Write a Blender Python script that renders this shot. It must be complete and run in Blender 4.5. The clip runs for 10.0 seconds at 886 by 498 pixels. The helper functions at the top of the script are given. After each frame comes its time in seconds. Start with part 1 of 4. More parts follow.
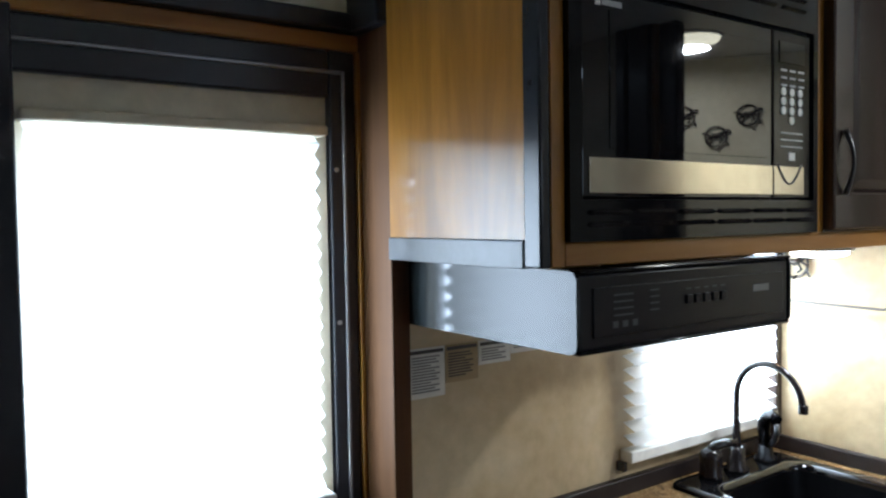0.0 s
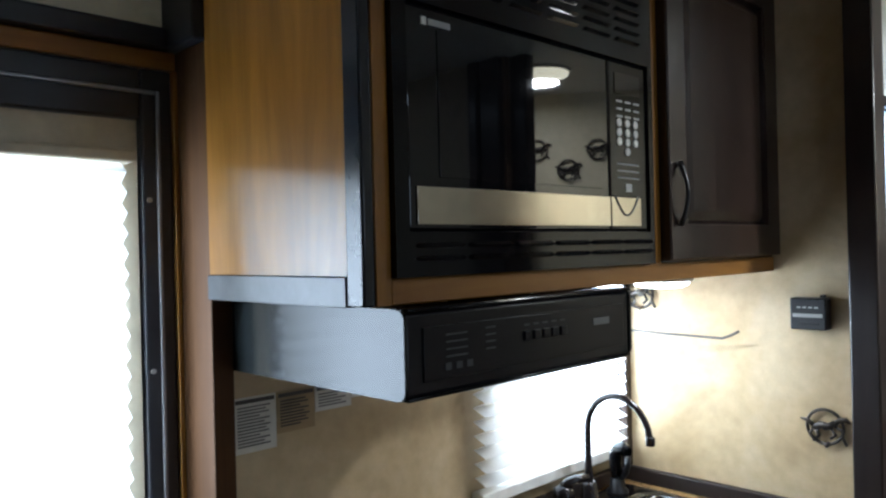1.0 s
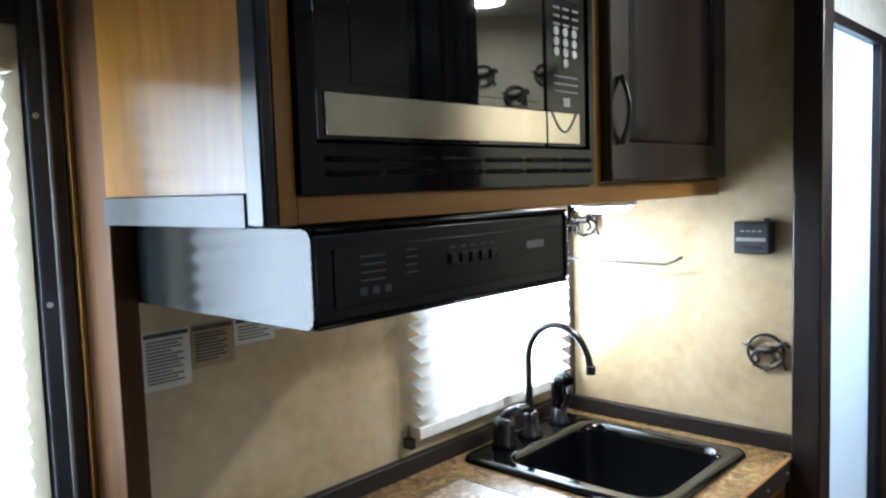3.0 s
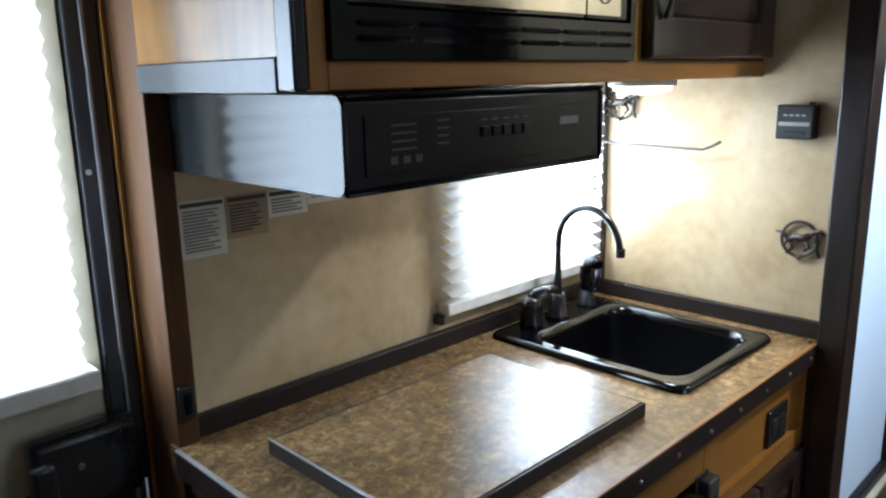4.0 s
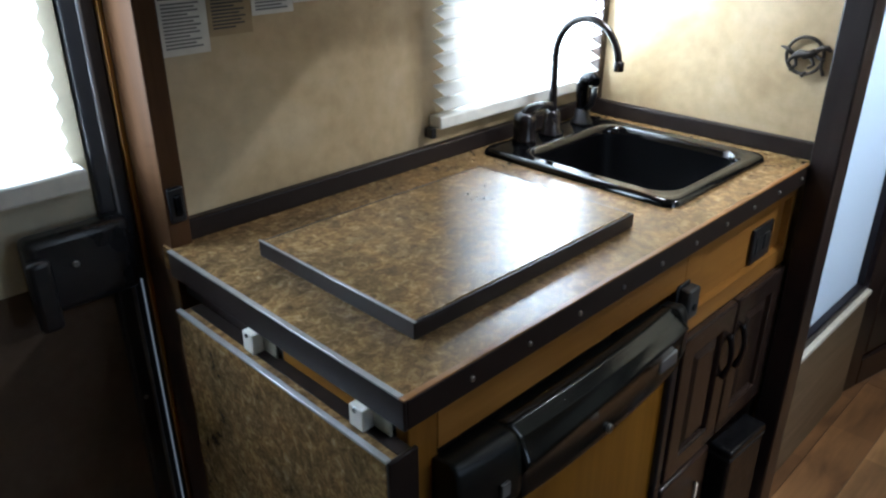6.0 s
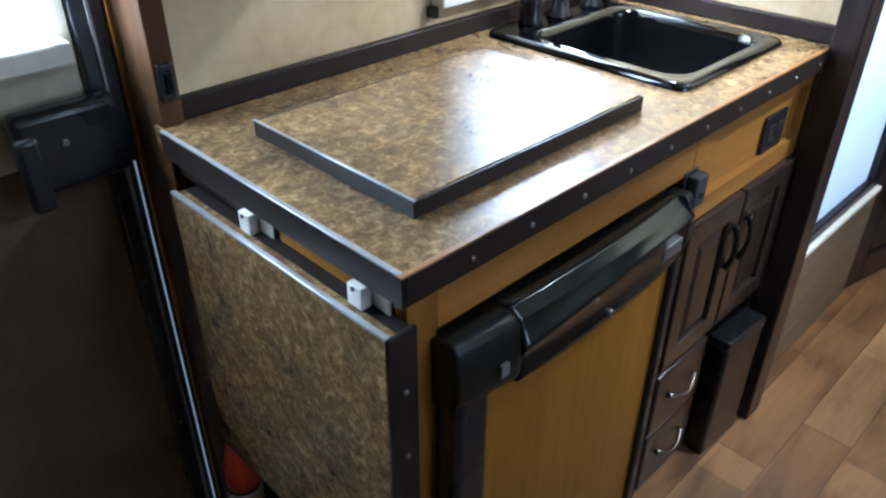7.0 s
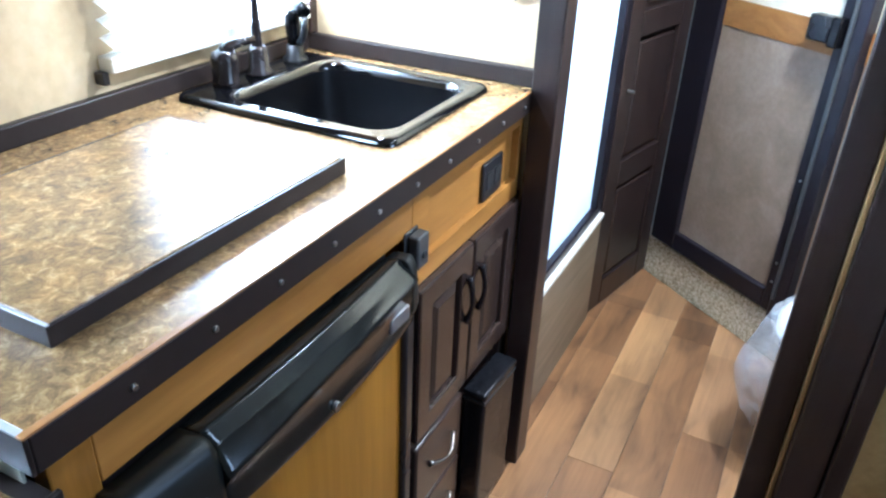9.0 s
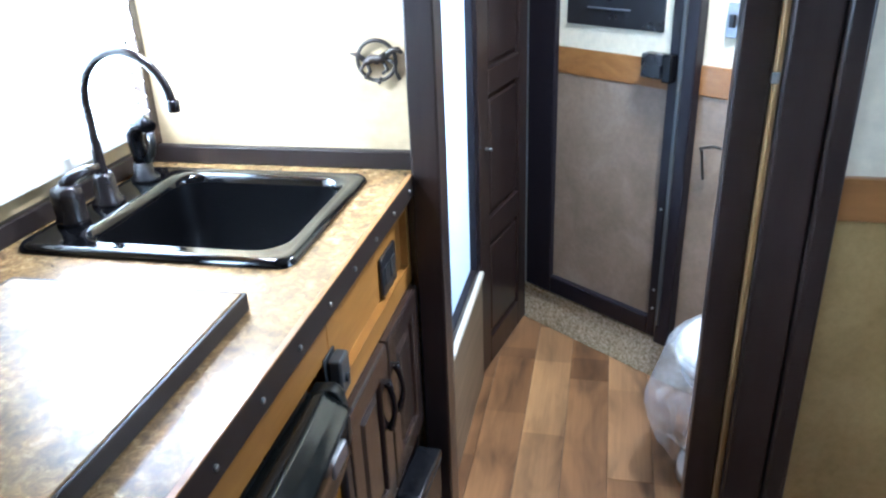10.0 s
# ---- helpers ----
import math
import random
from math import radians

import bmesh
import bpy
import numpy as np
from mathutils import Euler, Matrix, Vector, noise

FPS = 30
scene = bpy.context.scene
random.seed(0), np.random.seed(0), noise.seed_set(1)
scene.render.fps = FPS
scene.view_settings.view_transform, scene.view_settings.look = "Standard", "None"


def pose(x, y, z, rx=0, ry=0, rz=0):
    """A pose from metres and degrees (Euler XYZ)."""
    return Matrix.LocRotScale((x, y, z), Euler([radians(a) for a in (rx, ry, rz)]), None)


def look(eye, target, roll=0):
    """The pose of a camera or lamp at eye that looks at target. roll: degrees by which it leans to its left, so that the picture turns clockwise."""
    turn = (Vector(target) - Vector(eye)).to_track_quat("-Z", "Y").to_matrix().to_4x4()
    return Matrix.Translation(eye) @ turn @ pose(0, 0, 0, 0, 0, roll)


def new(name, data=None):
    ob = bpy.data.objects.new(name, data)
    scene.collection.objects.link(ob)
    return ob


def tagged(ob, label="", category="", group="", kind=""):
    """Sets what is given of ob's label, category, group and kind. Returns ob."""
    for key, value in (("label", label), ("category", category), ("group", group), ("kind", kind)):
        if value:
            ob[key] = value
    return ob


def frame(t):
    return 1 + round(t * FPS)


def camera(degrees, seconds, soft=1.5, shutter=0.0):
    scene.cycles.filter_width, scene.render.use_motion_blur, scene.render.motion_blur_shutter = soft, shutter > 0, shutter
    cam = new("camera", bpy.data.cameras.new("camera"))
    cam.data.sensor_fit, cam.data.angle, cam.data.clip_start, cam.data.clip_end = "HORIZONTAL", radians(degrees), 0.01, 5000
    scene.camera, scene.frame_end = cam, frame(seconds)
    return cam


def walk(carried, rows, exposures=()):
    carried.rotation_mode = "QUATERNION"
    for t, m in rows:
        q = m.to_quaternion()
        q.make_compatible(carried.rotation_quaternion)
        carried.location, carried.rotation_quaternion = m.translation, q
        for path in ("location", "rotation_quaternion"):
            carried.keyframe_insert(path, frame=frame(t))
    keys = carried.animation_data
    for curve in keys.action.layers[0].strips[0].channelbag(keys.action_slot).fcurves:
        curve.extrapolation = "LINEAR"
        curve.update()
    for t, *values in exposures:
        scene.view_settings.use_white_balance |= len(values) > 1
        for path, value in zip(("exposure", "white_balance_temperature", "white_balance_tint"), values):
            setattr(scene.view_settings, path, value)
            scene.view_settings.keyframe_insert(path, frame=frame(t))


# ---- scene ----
cam = camera(60.8, 10.0, soft=2.3)
PATH = [
    (0, (0.342, 0.335, 1.467), (1.485, 1.975, 1.388), -0.9),
    (0.5, (0.402, 0.347, 1.468), (1.732, 1.84, 1.457), 0.0),
    (1, (0.44, 0.361, 1.467), (1.841, 1.789, 1.469), -1.4),
    (1.5, (0.474, 0.371, 1.469), (1.906, 1.767, 1.496), -1.1),
    (2, (0.498, 0.376, 1.463), (1.947, 1.754, 1.464), -2.1),
    (3.5, (0.529, 0.384, 1.428), (1.975, 1.733, 1.134), -1.1),
    (4, (0.524, 0.378, 1.418), (1.898, 1.762, 0.973), -1.1),
    (4.5, (0.525, 0.367, 1.412), (1.872, 1.729, 0.84), -0.9),
    (5, (0.525, 0.365, 1.407), (1.876, 1.701, 0.781), -0.8),
    (5.5, (0.523, 0.367, 1.397), (1.842, 1.693, 0.689), -0.2),
    (6, (0.526, 0.374, 1.373), (1.809, 1.65, 0.521), 0.0),
    (7.5, (0.545, 0.379, 1.321), (1.713, 1.532, 0.177), 0.7),
    (8, (0.562, 0.378, 1.31), (1.742, 1.478, 0.129), 1.0),
    (8.3, (0.585, 0.381, 1.309), (1.882, 1.434, 0.209), 2.2),
    (8.5, (0.612, 0.38, 1.313), (1.961, 1.394, 0.241), 2.4),
    (8.7, (0.642, 0.383, 1.315), (2.062, 1.329, 0.271), 2.5),
    (9, (0.7, 0.386, 1.312), (2.28, 1.152, 0.354), 2.5),
    (9.2, (0.721, 0.399, 1.303), (2.351, 1.094, 0.376), 1.2),
    (9.5, (0.757, 0.417, 1.311), (2.428, 1.012, 0.386), -0.2),
    (10, (0.77, 0.518, 1.339), (2.543, 0.92, 0.505), -2.3),
]
EXPOSURES = [(t, e, 5300 if t < 7 else 4700, 8) for t, e in ((0, 0.25), (0.5, -0.08), (1, 0.03), (1.5, 0.16), (2, 0.34), (3.5, 0.3), (4.5, 0.06), (5.5, 0.03), (6, 0.2), (7.5, 1.72), (8, 2.08), (8.5, 2.22), (9.5, 2.03), (10, 1.83))]
walk(cam, [(t, look(eye, target, roll)) for t, eye, target, roll in PATH], EXPOSURES)

# ---- world and large lights ----
world = bpy.data.worlds.new("world")
scene.world = world
world.use_nodes = True
sky = world.node_tree.nodes.new("ShaderNodeTexSky")
sky.sky_type, sky.sun_disc = "NISHITA", False
sky.sun_elevation, sky.sun_rotation = radians(40), radians(20)
world.node_tree.links.new(sky.outputs[0], world.node_tree.nodes["Background"].inputs[0])
world.node_tree.nodes["Background"].inputs[1].default_value = 0.1


def area_light(name, at, target, w, h, power, colour):
    d = bpy.data.lights.new(name, "AREA")
    d.shape, d.size, d.size_y, d.energy, d.color = "RECTANGLE", w, h, power, colour
    ob = new(name, d)
    ob.matrix_world = look(at, target)
    return ob


DAY = (0.90, 0.96, 1.0)
area_light("door_window_daylight", (0.630, 1.545, 1.295), (0.630, 0, 1.295), 0.30, 0.50, 17.0, DAY)
area_light("kitchen_window_daylight", (1.865, 1.474, 1.23), (1.865, 0, 1.23), 0.22, 0.34, 21.0, DAY)
# cool lamp above the shower, under the closed ceiling; no opening is built
area_light("shower_overhead_light", (2.42, 1.12, 1.985), (2.42, 1.12, 0), 0.36, 0.36, 14.0, (0.86, 0.93, 1.0))
# added fill under the closed ceiling; no vent is known there
area_light("added_ceiling_fill", (1.45, -0.40, 1.99), (1.45, -0.40, 0), 0.36, 0.36, 2.2, DAY)
# added fill that brightens the kitchen wall from an assumed opening out of view
area_light("added_opposite_fill", (1.35, -0.665, 1.20), (1.35, 1, 1.20), 0.58, 0.40, 1.5, DAY)


def lamp_light(name, at, target, size, power, colour):
    d = bpy.data.lights.new(name, "AREA")
    d.shape, d.size, d.energy, d.color = "DISK", size, power, colour
    ob = new(name, d)
    ob.matrix_world = look(at, target)


WARM = (1.0, 0.86, 0.62)
lamp_light("under_cabinet_lamp_light", (1.80, 1.13, 1.378), (1.80, 1.13, 0), 0.09, 1.6, (1.0, 0.96, 0.9))
lamp_light("bathroom_lamp_light", (2.255, 0.21, 1.962), (2.255, 0.21, 0), 0.12, 12.5, (1.0, 0.93, 0.82))


# ---- materials ----
def material(name):
    m = bpy.data.materials.new(name)
    m.use_nodes = True
    nt = m.node_tree
    return m, nt, nt.nodes["Principled BSDF"]


def node(nt, kind, **inputs):
    n = nt.nodes.new(kind)
    for k, v in inputs.items():
        n.inputs[k.replace("_", " ")].default_value = v
    return n


def coords(nt, scale=(1, 1, 1), rot=(0, 0, 0), by_object=False):
    g = nt.nodes.new("ShaderNodeNewGeometry")
    mp = node(nt, "ShaderNodeMapping", Scale=scale, Rotation=rot)
    nt.links.new(g.outputs["Position"], mp.inputs[0])
    if by_object:
        info = nt.nodes.new("ShaderNodeObjectInfo")
        mul = nt.nodes.new("ShaderNodeMath")
        mul.operation = "MULTIPLY"
        mul.inputs[1].default_value = 37.0
        nt.links.new(info.outputs["Random"], mul.inputs[0])
        nt.links.new(mul.outputs[0], mp.inputs["Location"])
    return mp.outputs[0]


def ramp(nt, fac, stops):
    r = nt.nodes.new("ShaderNodeValToRGB")
    e = r.color_ramp.elements
    while len(e) < len(stops):
        e.new(0.5)
    for el, (p, c) in zip(e, stops):
        el.position, el.color = p, (*c, 1)
    nt.links.new(fac, r.inputs[0])
    return r.outputs[0]


def noise_tex(nt, vec, scale, detail=4.0, rough=0.55, distort=0.0):
    n = node(nt, "ShaderNodeTexNoise", Scale=scale, Detail=detail, Roughness=rough, Distortion=distort)
    nt.links.new(vec, n.inputs["Vector"])
    return n.outputs["Fac"]


def bump(nt, bsdf, height, strength, distance):
    b = node(nt, "ShaderNodeBump", Strength=strength, Distance=distance)
    nt.links.new(height, b.inputs["Height"])
    nt.links.new(b.outputs[0], bsdf.inputs["Normal"])


def mixed(nt, a, b, fac, kind="MIX"):
    m = nt.nodes.new("ShaderNodeMix")
    m.data_type, m.blend_type = "RGBA", kind
    for sock, v in ((m.inputs[6], a), (m.inputs[7], b)):
        if isinstance(v, tuple):
            sock.default_value = (*v, 1)
        else:
            nt.links.new(v, sock)
    if isinstance(fac, float):
        m.inputs[0].default_value = fac
    else:
        nt.links.new(fac, m.inputs[0])
    return m.outputs[2]


def mottled(name, stops, scale, rough, fine=60.0, bump_strength=0.15, coat=0.0, spec=0.5):
    m, nt, p = material(name)
    v = coords(nt)
    big = ramp(nt, noise_tex(nt, v, scale, 6, 0.6, 0.4), stops)
    grain = noise_tex(nt, v, fine, 3)
    g = ramp(nt, grain, [(0.3, (0.86, 0.86, 0.86)), (0.7, (1, 1, 1))])
    nt.links.new(mixed(nt, big, g, 1.0, "MULTIPLY"), p.inputs["Base Color"])
    p.inputs["Roughness"].default_value = rough
    p.inputs["Coat Weight"].default_value = coat
    p.inputs["Coat Roughness"].default_value = 0.1
    p.inputs["Specular IOR Level"].default_value = spec
    bump(nt, p, grain, bump_strength, 0.002)
    return m


def wood(name, dark, light, along, rough=0.35, coat=0.0, coat_rough=0.12, by_object=False, scale=1.0, spec=0.5):
    """Stained wood with its grain along one axis (0 x, 1 y, 2 z)."""
    m, nt, p = material(name)
    st = [8.0 * scale] * 3
    st[along] = 0.9 * scale
    v = coords(nt, tuple(st), by_object=by_object)
    broad = noise_tex(nt, v, 1.0, 6, 0.62, 2.2)
    st2 = [70.0 * scale] * 3
    st2[along] = 3.0 * scale
    fine = noise_tex(nt, coords(nt, tuple(st2), by_object=by_object), 1.0, 3, 0.6)
    col = ramp(nt, broad, [(0.28, dark), (0.72, light)])
    g = ramp(nt, fine, [(0.3, (0.80, 0.78, 0.76)), (0.65, (1, 1, 1))])
    nt.links.new(mixed(nt, col, g, 0.7, "MULTIPLY"), p.inputs["Base Color"])
    p.inputs["Roughness"].default_value = rough
    p.inputs["Coat Weight"].default_value = coat
    p.inputs["Coat Roughness"].default_value = coat_rough
    p.inputs["Specular IOR Level"].default_value = spec
    bump(nt, p, fine, 0.12, 0.001)
    return m


def plain(name, colour, rough, metal=0.0, coat=0.0, vary=0.08, fine=45.0, spec=0.5, steady=False):
    """Paint, plastic or metal with slight unevenness of tone and gloss."""
    m, nt, p = material(name)
    n = noise_tex(nt, coords(nt), fine, 4)
    lo = tuple(c * (1 - vary) for c in colour)
    hi = tuple(min(1.0, c * (1 + vary)) for c in colour)
    nt.links.new(ramp(nt, n, [(0.3, lo), (0.7, hi)]), p.inputs["Base Color"])
    mr = node(nt, "ShaderNodeMapRange")
    mr.inputs[3].default_value, mr.inputs[4].default_value = max(0.02, rough - (0.0 if steady else 0.05)), rough + (0.01 if steady else 0.06)
    nt.links.new(noise_tex(nt, coords(nt), 9.0, 3), mr.inputs[0])
    nt.links.new(mr.outputs[0], p.inputs["Roughness"])
    p.inputs["Metallic"].default_value = metal
    p.inputs["Coat Weight"].default_value = coat
    p.inputs["Specular IOR Level"].default_value = spec
    return m


WALL = mottled("tan_vinyl_wallboard", [(0.28, (0.37, 0.265, 0.130)), (0.5, (0.52, 0.405, 0.235)), (0.72, (0.63, 0.53, 0.36))], 3.6, 0.5, 40, 0.06)
CREAM = mottled("cream_wallboard", [(0.3, (0.62, 0.55, 0.40)), (0.7, (0.72, 0.66, 0.50))], 3.0, 0.5, 40, 0.05)
LEATHER = mottled("brown_vinyl_panel", [(0.25, (0.17, 0.12, 0.075)), (0.55, (0.25, 0.185, 0.13)), (0.8, (0.33, 0.26, 0.20))], 7.0, 0.42, 70, 0.1)
GLOSS_LEATHER = mottled("glossy_brown_vinyl_panel", [(0.25, (0.25, 0.16, 0.055)), (0.75, (0.37, 0.26, 0.105))], 4.0, 0.12, 70, 0.02)
CEIL = mottled("ceiling_vinyl", [(0.3, (0.66, 0.62, 0.54)), (0.7, (0.74, 0.71, 0.63))], 4.0, 0.6)
WOOD_V = wood("honey_wood_upright", (0.17, 0.072, 0.010), (0.36, 0.165, 0.022), 2, 0.5, 0.85, 0.14, spec=0.1, scale=0.7)
WOOD_X = wood("honey_wood_level", (0.21, 0.09, 0.014), (0.38, 0.18, 0.034), 0, 0.42, 0.1, spec=0.3)
WOOD_Y = wood("honey_wood_deep", (0.20, 0.09, 0.022), (0.34, 0.16, 0.045), 1, 0.36, 0.3)
FRIDGE_WOOD = wood("amber_fridge_panel", (0.25, 0.110, 0.007), (0.335, 0.155, 0.012), 2, 0.45, 0.15, 0.2, spec=0.25)
POST_WOOD = wood("brown_post_wood", (0.055, 0.027, 0.012), (0.102, 0.051, 0.022), 2, 0.55, spec=0.1)
DARK_V = wood("espresso_wood_upright", (0.020, 0.0125, 0.0105), (0.042, 0.026, 0.020), 2, 0.26, 0.3, spec=0.4)
DARK_X = wood("espresso_wood_level", (0.020, 0.0125, 0.0105), (0.042, 0.026, 0.020), 0, 0.30, 0.3, spec=0.4)
BLACK_FRAME = plain("black_powder_coat", (0.018, 0.019, 0.024), 0.34)
BLACK_GLOSS = plain("black_gloss_enamel", (0.005, 0.005, 0.006), 0.08, spec=0.22)
LOUVRE = plain("bright_black_louvre", (0.006, 0.006, 0.007), 0.05, spec=0.9, coat=0.8)
SINK = plain("black_sink_enamel", (0.003, 0.003, 0.0035), 0.07, spec=0.6, steady=True)
SINK_INSIDE = plain("black_basin_enamel", (0.003, 0.003, 0.0035), 0.35, spec=0.12)
BLACK_SATIN = plain("black_satin_plastic", (0.014, 0.014, 0.016), 0.28)
GRIP = plain("glossy_black_grip", (0.010, 0.011, 0.010), 0.17, spec=0.4, steady=True)
BLACK_GLASS = plain("black_oven_glass", (0.006, 0.006, 0.007), 0.02, vary=0.02, spec=0.45, steady=True)
HOOD_SIDE = plain("black_hood_steel", (0.010, 0.012, 0.012), 0.12, spec=0.36, fine=4.0, steady=True)
HOOD_BLACK = plain("black_hood_front", (0.007, 0.006, 0.008), 0.3, spec=0.28)
DOOR_BLACK = plain("black_door_metal", (0.011, 0.009, 0.013), 0.34, spec=0.3)
CASING = wood("dark_purple_brown_casing", (0.014, 0.009, 0.008), (0.030, 0.019, 0.017), 2, 0.36, 0.15, spec=0.4)
CURB_WOOD = wood("greyed_tan_wood_panel", (0.12, 0.088, 0.052), (0.25, 0.19, 0.125), 0, 0.45)
DARK_LEATHER = mottled("dark_brown_vinyl_panel", [(0.25, (0.08, 0.053, 0.034)), (0.75, (0.15, 0.106, 0.071))], 7.0, 0.45, 70, 0.1)
EDGE = plain("dark_brown_edge_band", (0.022, 0.016, 0.014), 0.38, spec=0.2)
STEEL = plain("brushed_steel", (0.50, 0.455, 0.37), 0.17, 1.0)
GREY_METAL = plain("grey_aluminium", (0.30, 0.31, 0.33), 0.32, 0.8)
BASE_TRIM = plain("dark_grey_base_trim", (0.085, 0.088, 0.090), 0.22, spec=0.35, steady=True)
TRIM_GLOSS = plain("glossy_corner_trim", (0.02, 0.021, 0.024), 0.18, spec=0.5, steady=True)
PALE_EDGE = plain("pale_grey_edge", (0.55, 0.56, 0.57), 0.25, 0.5)
SCREW = plain("screw_steel", (0.42, 0.42, 0.41), 0.3, 1.0)
IRON = plain("dark_wrought_iron", (0.06, 0.052, 0.045), 0.4, 0.7)
BRONZE = plain("oiled_bronze", (0.020, 0.016, 0.016), 0.2, 0.3)
WIRE = plain("grey_wire", (0.10, 0.095, 0.09), 0.4, 0.5)
WHITE_PLASTIC = plain("white_plastic", (0.78, 0.77, 0.72), 0.4)
RED = plain("red_enamel", (0.62, 0.045, 0.02), 0.3, coat=0.3)
LABEL = plain("off_white_label", (0.70, 0.68, 0.62), 0.55)
TAN_LABEL = plain("clear_tan_label", (0.34, 0.25, 0.13), 0.35)
INK = plain("dark_ink", (0.05, 0.045, 0.04), 0.6)
PRINT = plain("dark_print", (0.15, 0.145, 0.14), 0.55)
PALE_INK = plain("grey_print", (0.34, 0.34, 0.33), 0.5)
FAINT_INK = plain("faint_print", (0.05, 0.05, 0.053), 0.5)
PULL = plain("aged_nickel", (0.22, 0.20, 0.18), 0.3, 0.9)
DARK_GREY = plain("dark_grey_plastic", (0.045, 0.046, 0.046), 0.4)
INSERT_WOOD = wood("orange_wood_insert", (0.26, 0.115, 0.012), (0.36, 0.17, 0.022), 1, 0.6, spec=0.15)
SATIN_SHELL = plain("black_moulded_shell", (0.010, 0.011, 0.010), 0.36, spec=0.3)
BADGE = plain("grey_badge", (0.15, 0.15, 0.15), 0.4)
CLIP_PLATE = plain("greyed_clip_plate", (0.36, 0.36, 0.30), 0.45)
BUTTON = plain("pale_button", (0.60, 0.60, 0.57), 0.4)
STRIP_WOOD = plain("bare_wood_edge", (0.27, 0.165, 0.065), 0.4)
PORCELAIN = plain("white_porcelain", (0.82, 0.82, 0.80), 0.12)
SHOWER = plain("white_shower_wall", (0.78, 0.82, 0.85), 0.3)
RUBBER = plain("black_rubber", (0.012, 0.012, 0.012), 0.6)


def laminate():
    m, nt, p = material("granite_laminate")
    v = coords(nt)
    big = noise_tex(nt, v, 13.0, 4, 0.6, 0.6)
    mid = noise_tex(nt, v, 66.0, 6, 0.66, 0.7)
    a = ramp(nt, mid, [(0.30, (0.110, 0.076, 0.040)), (0.42, (0.175, 0.116, 0.054)), (0.51, (0.235, 0.155, 0.068)), (0.60, (0.325, 0.225, 0.108)), (0.72, (0.45, 0.345, 0.205))])
    b = ramp(nt, big, [(0.32, (0.62, 0.62, 0.64)), (0.46, (0.92, 0.90, 0.88)), (0.66, (1.16, 1.06, 0.94))])
    c = ramp(nt, noise_tex(nt, v, 210.0, 3, 0.7, 0.6), [(0.34, (0.66, 0.64, 0.61)), (0.5, (0.95, 0.94, 0.92)), (0.70, (1.2, 1.14, 1.04))])
    col = mixed(nt, mixed(nt, a, b, 1.0, "MULTIPLY"), c, 0.62, "MULTIPLY")
    nt.links.new(col, p.inputs["Base Color"])
    p.inputs["Roughness"].default_value = 0.24
    p.inputs["Specular IOR Level"].default_value = 0.65
    bump(nt, p, mid, 0.015, 0.001)
    return m


LAMINATE = laminate()


def crinkled():
    m, nt, p = material("crinkled_black_plastic")
    f = noise_tex(nt, coords(nt), 55.0, 5, 0.65, 1.2)
    nt.links.new(ramp(nt, f, [(0.3, (0.004, 0.004, 0.005)), (0.7, (0.012, 0.012, 0.014))]), p.inputs["Base Color"])
    p.inputs["Roughness"].default_value = 0.14
    bump(nt, p, f, 0.5, 0.004)
    return m


CRINKLED = crinkled()


def carpet():
    m, nt, p = material("beige_carpet")
    v = coords(nt)
    f = noise_tex(nt, v, 110.0, 4, 0.75, 0.8)
    nt.links.new(ramp(nt, f, [(0.34, (0.16, 0.12, 0.06)), (0.46, (0.42, 0.35, 0.22)), (0.66, (0.74, 0.67, 0.50))]), p.inputs["Base Color"])
    p.inputs["Roughness"].default_value = 0.95
    bump(nt, p, f, 0.9, 0.004)
    return m


CARPET = carpet()


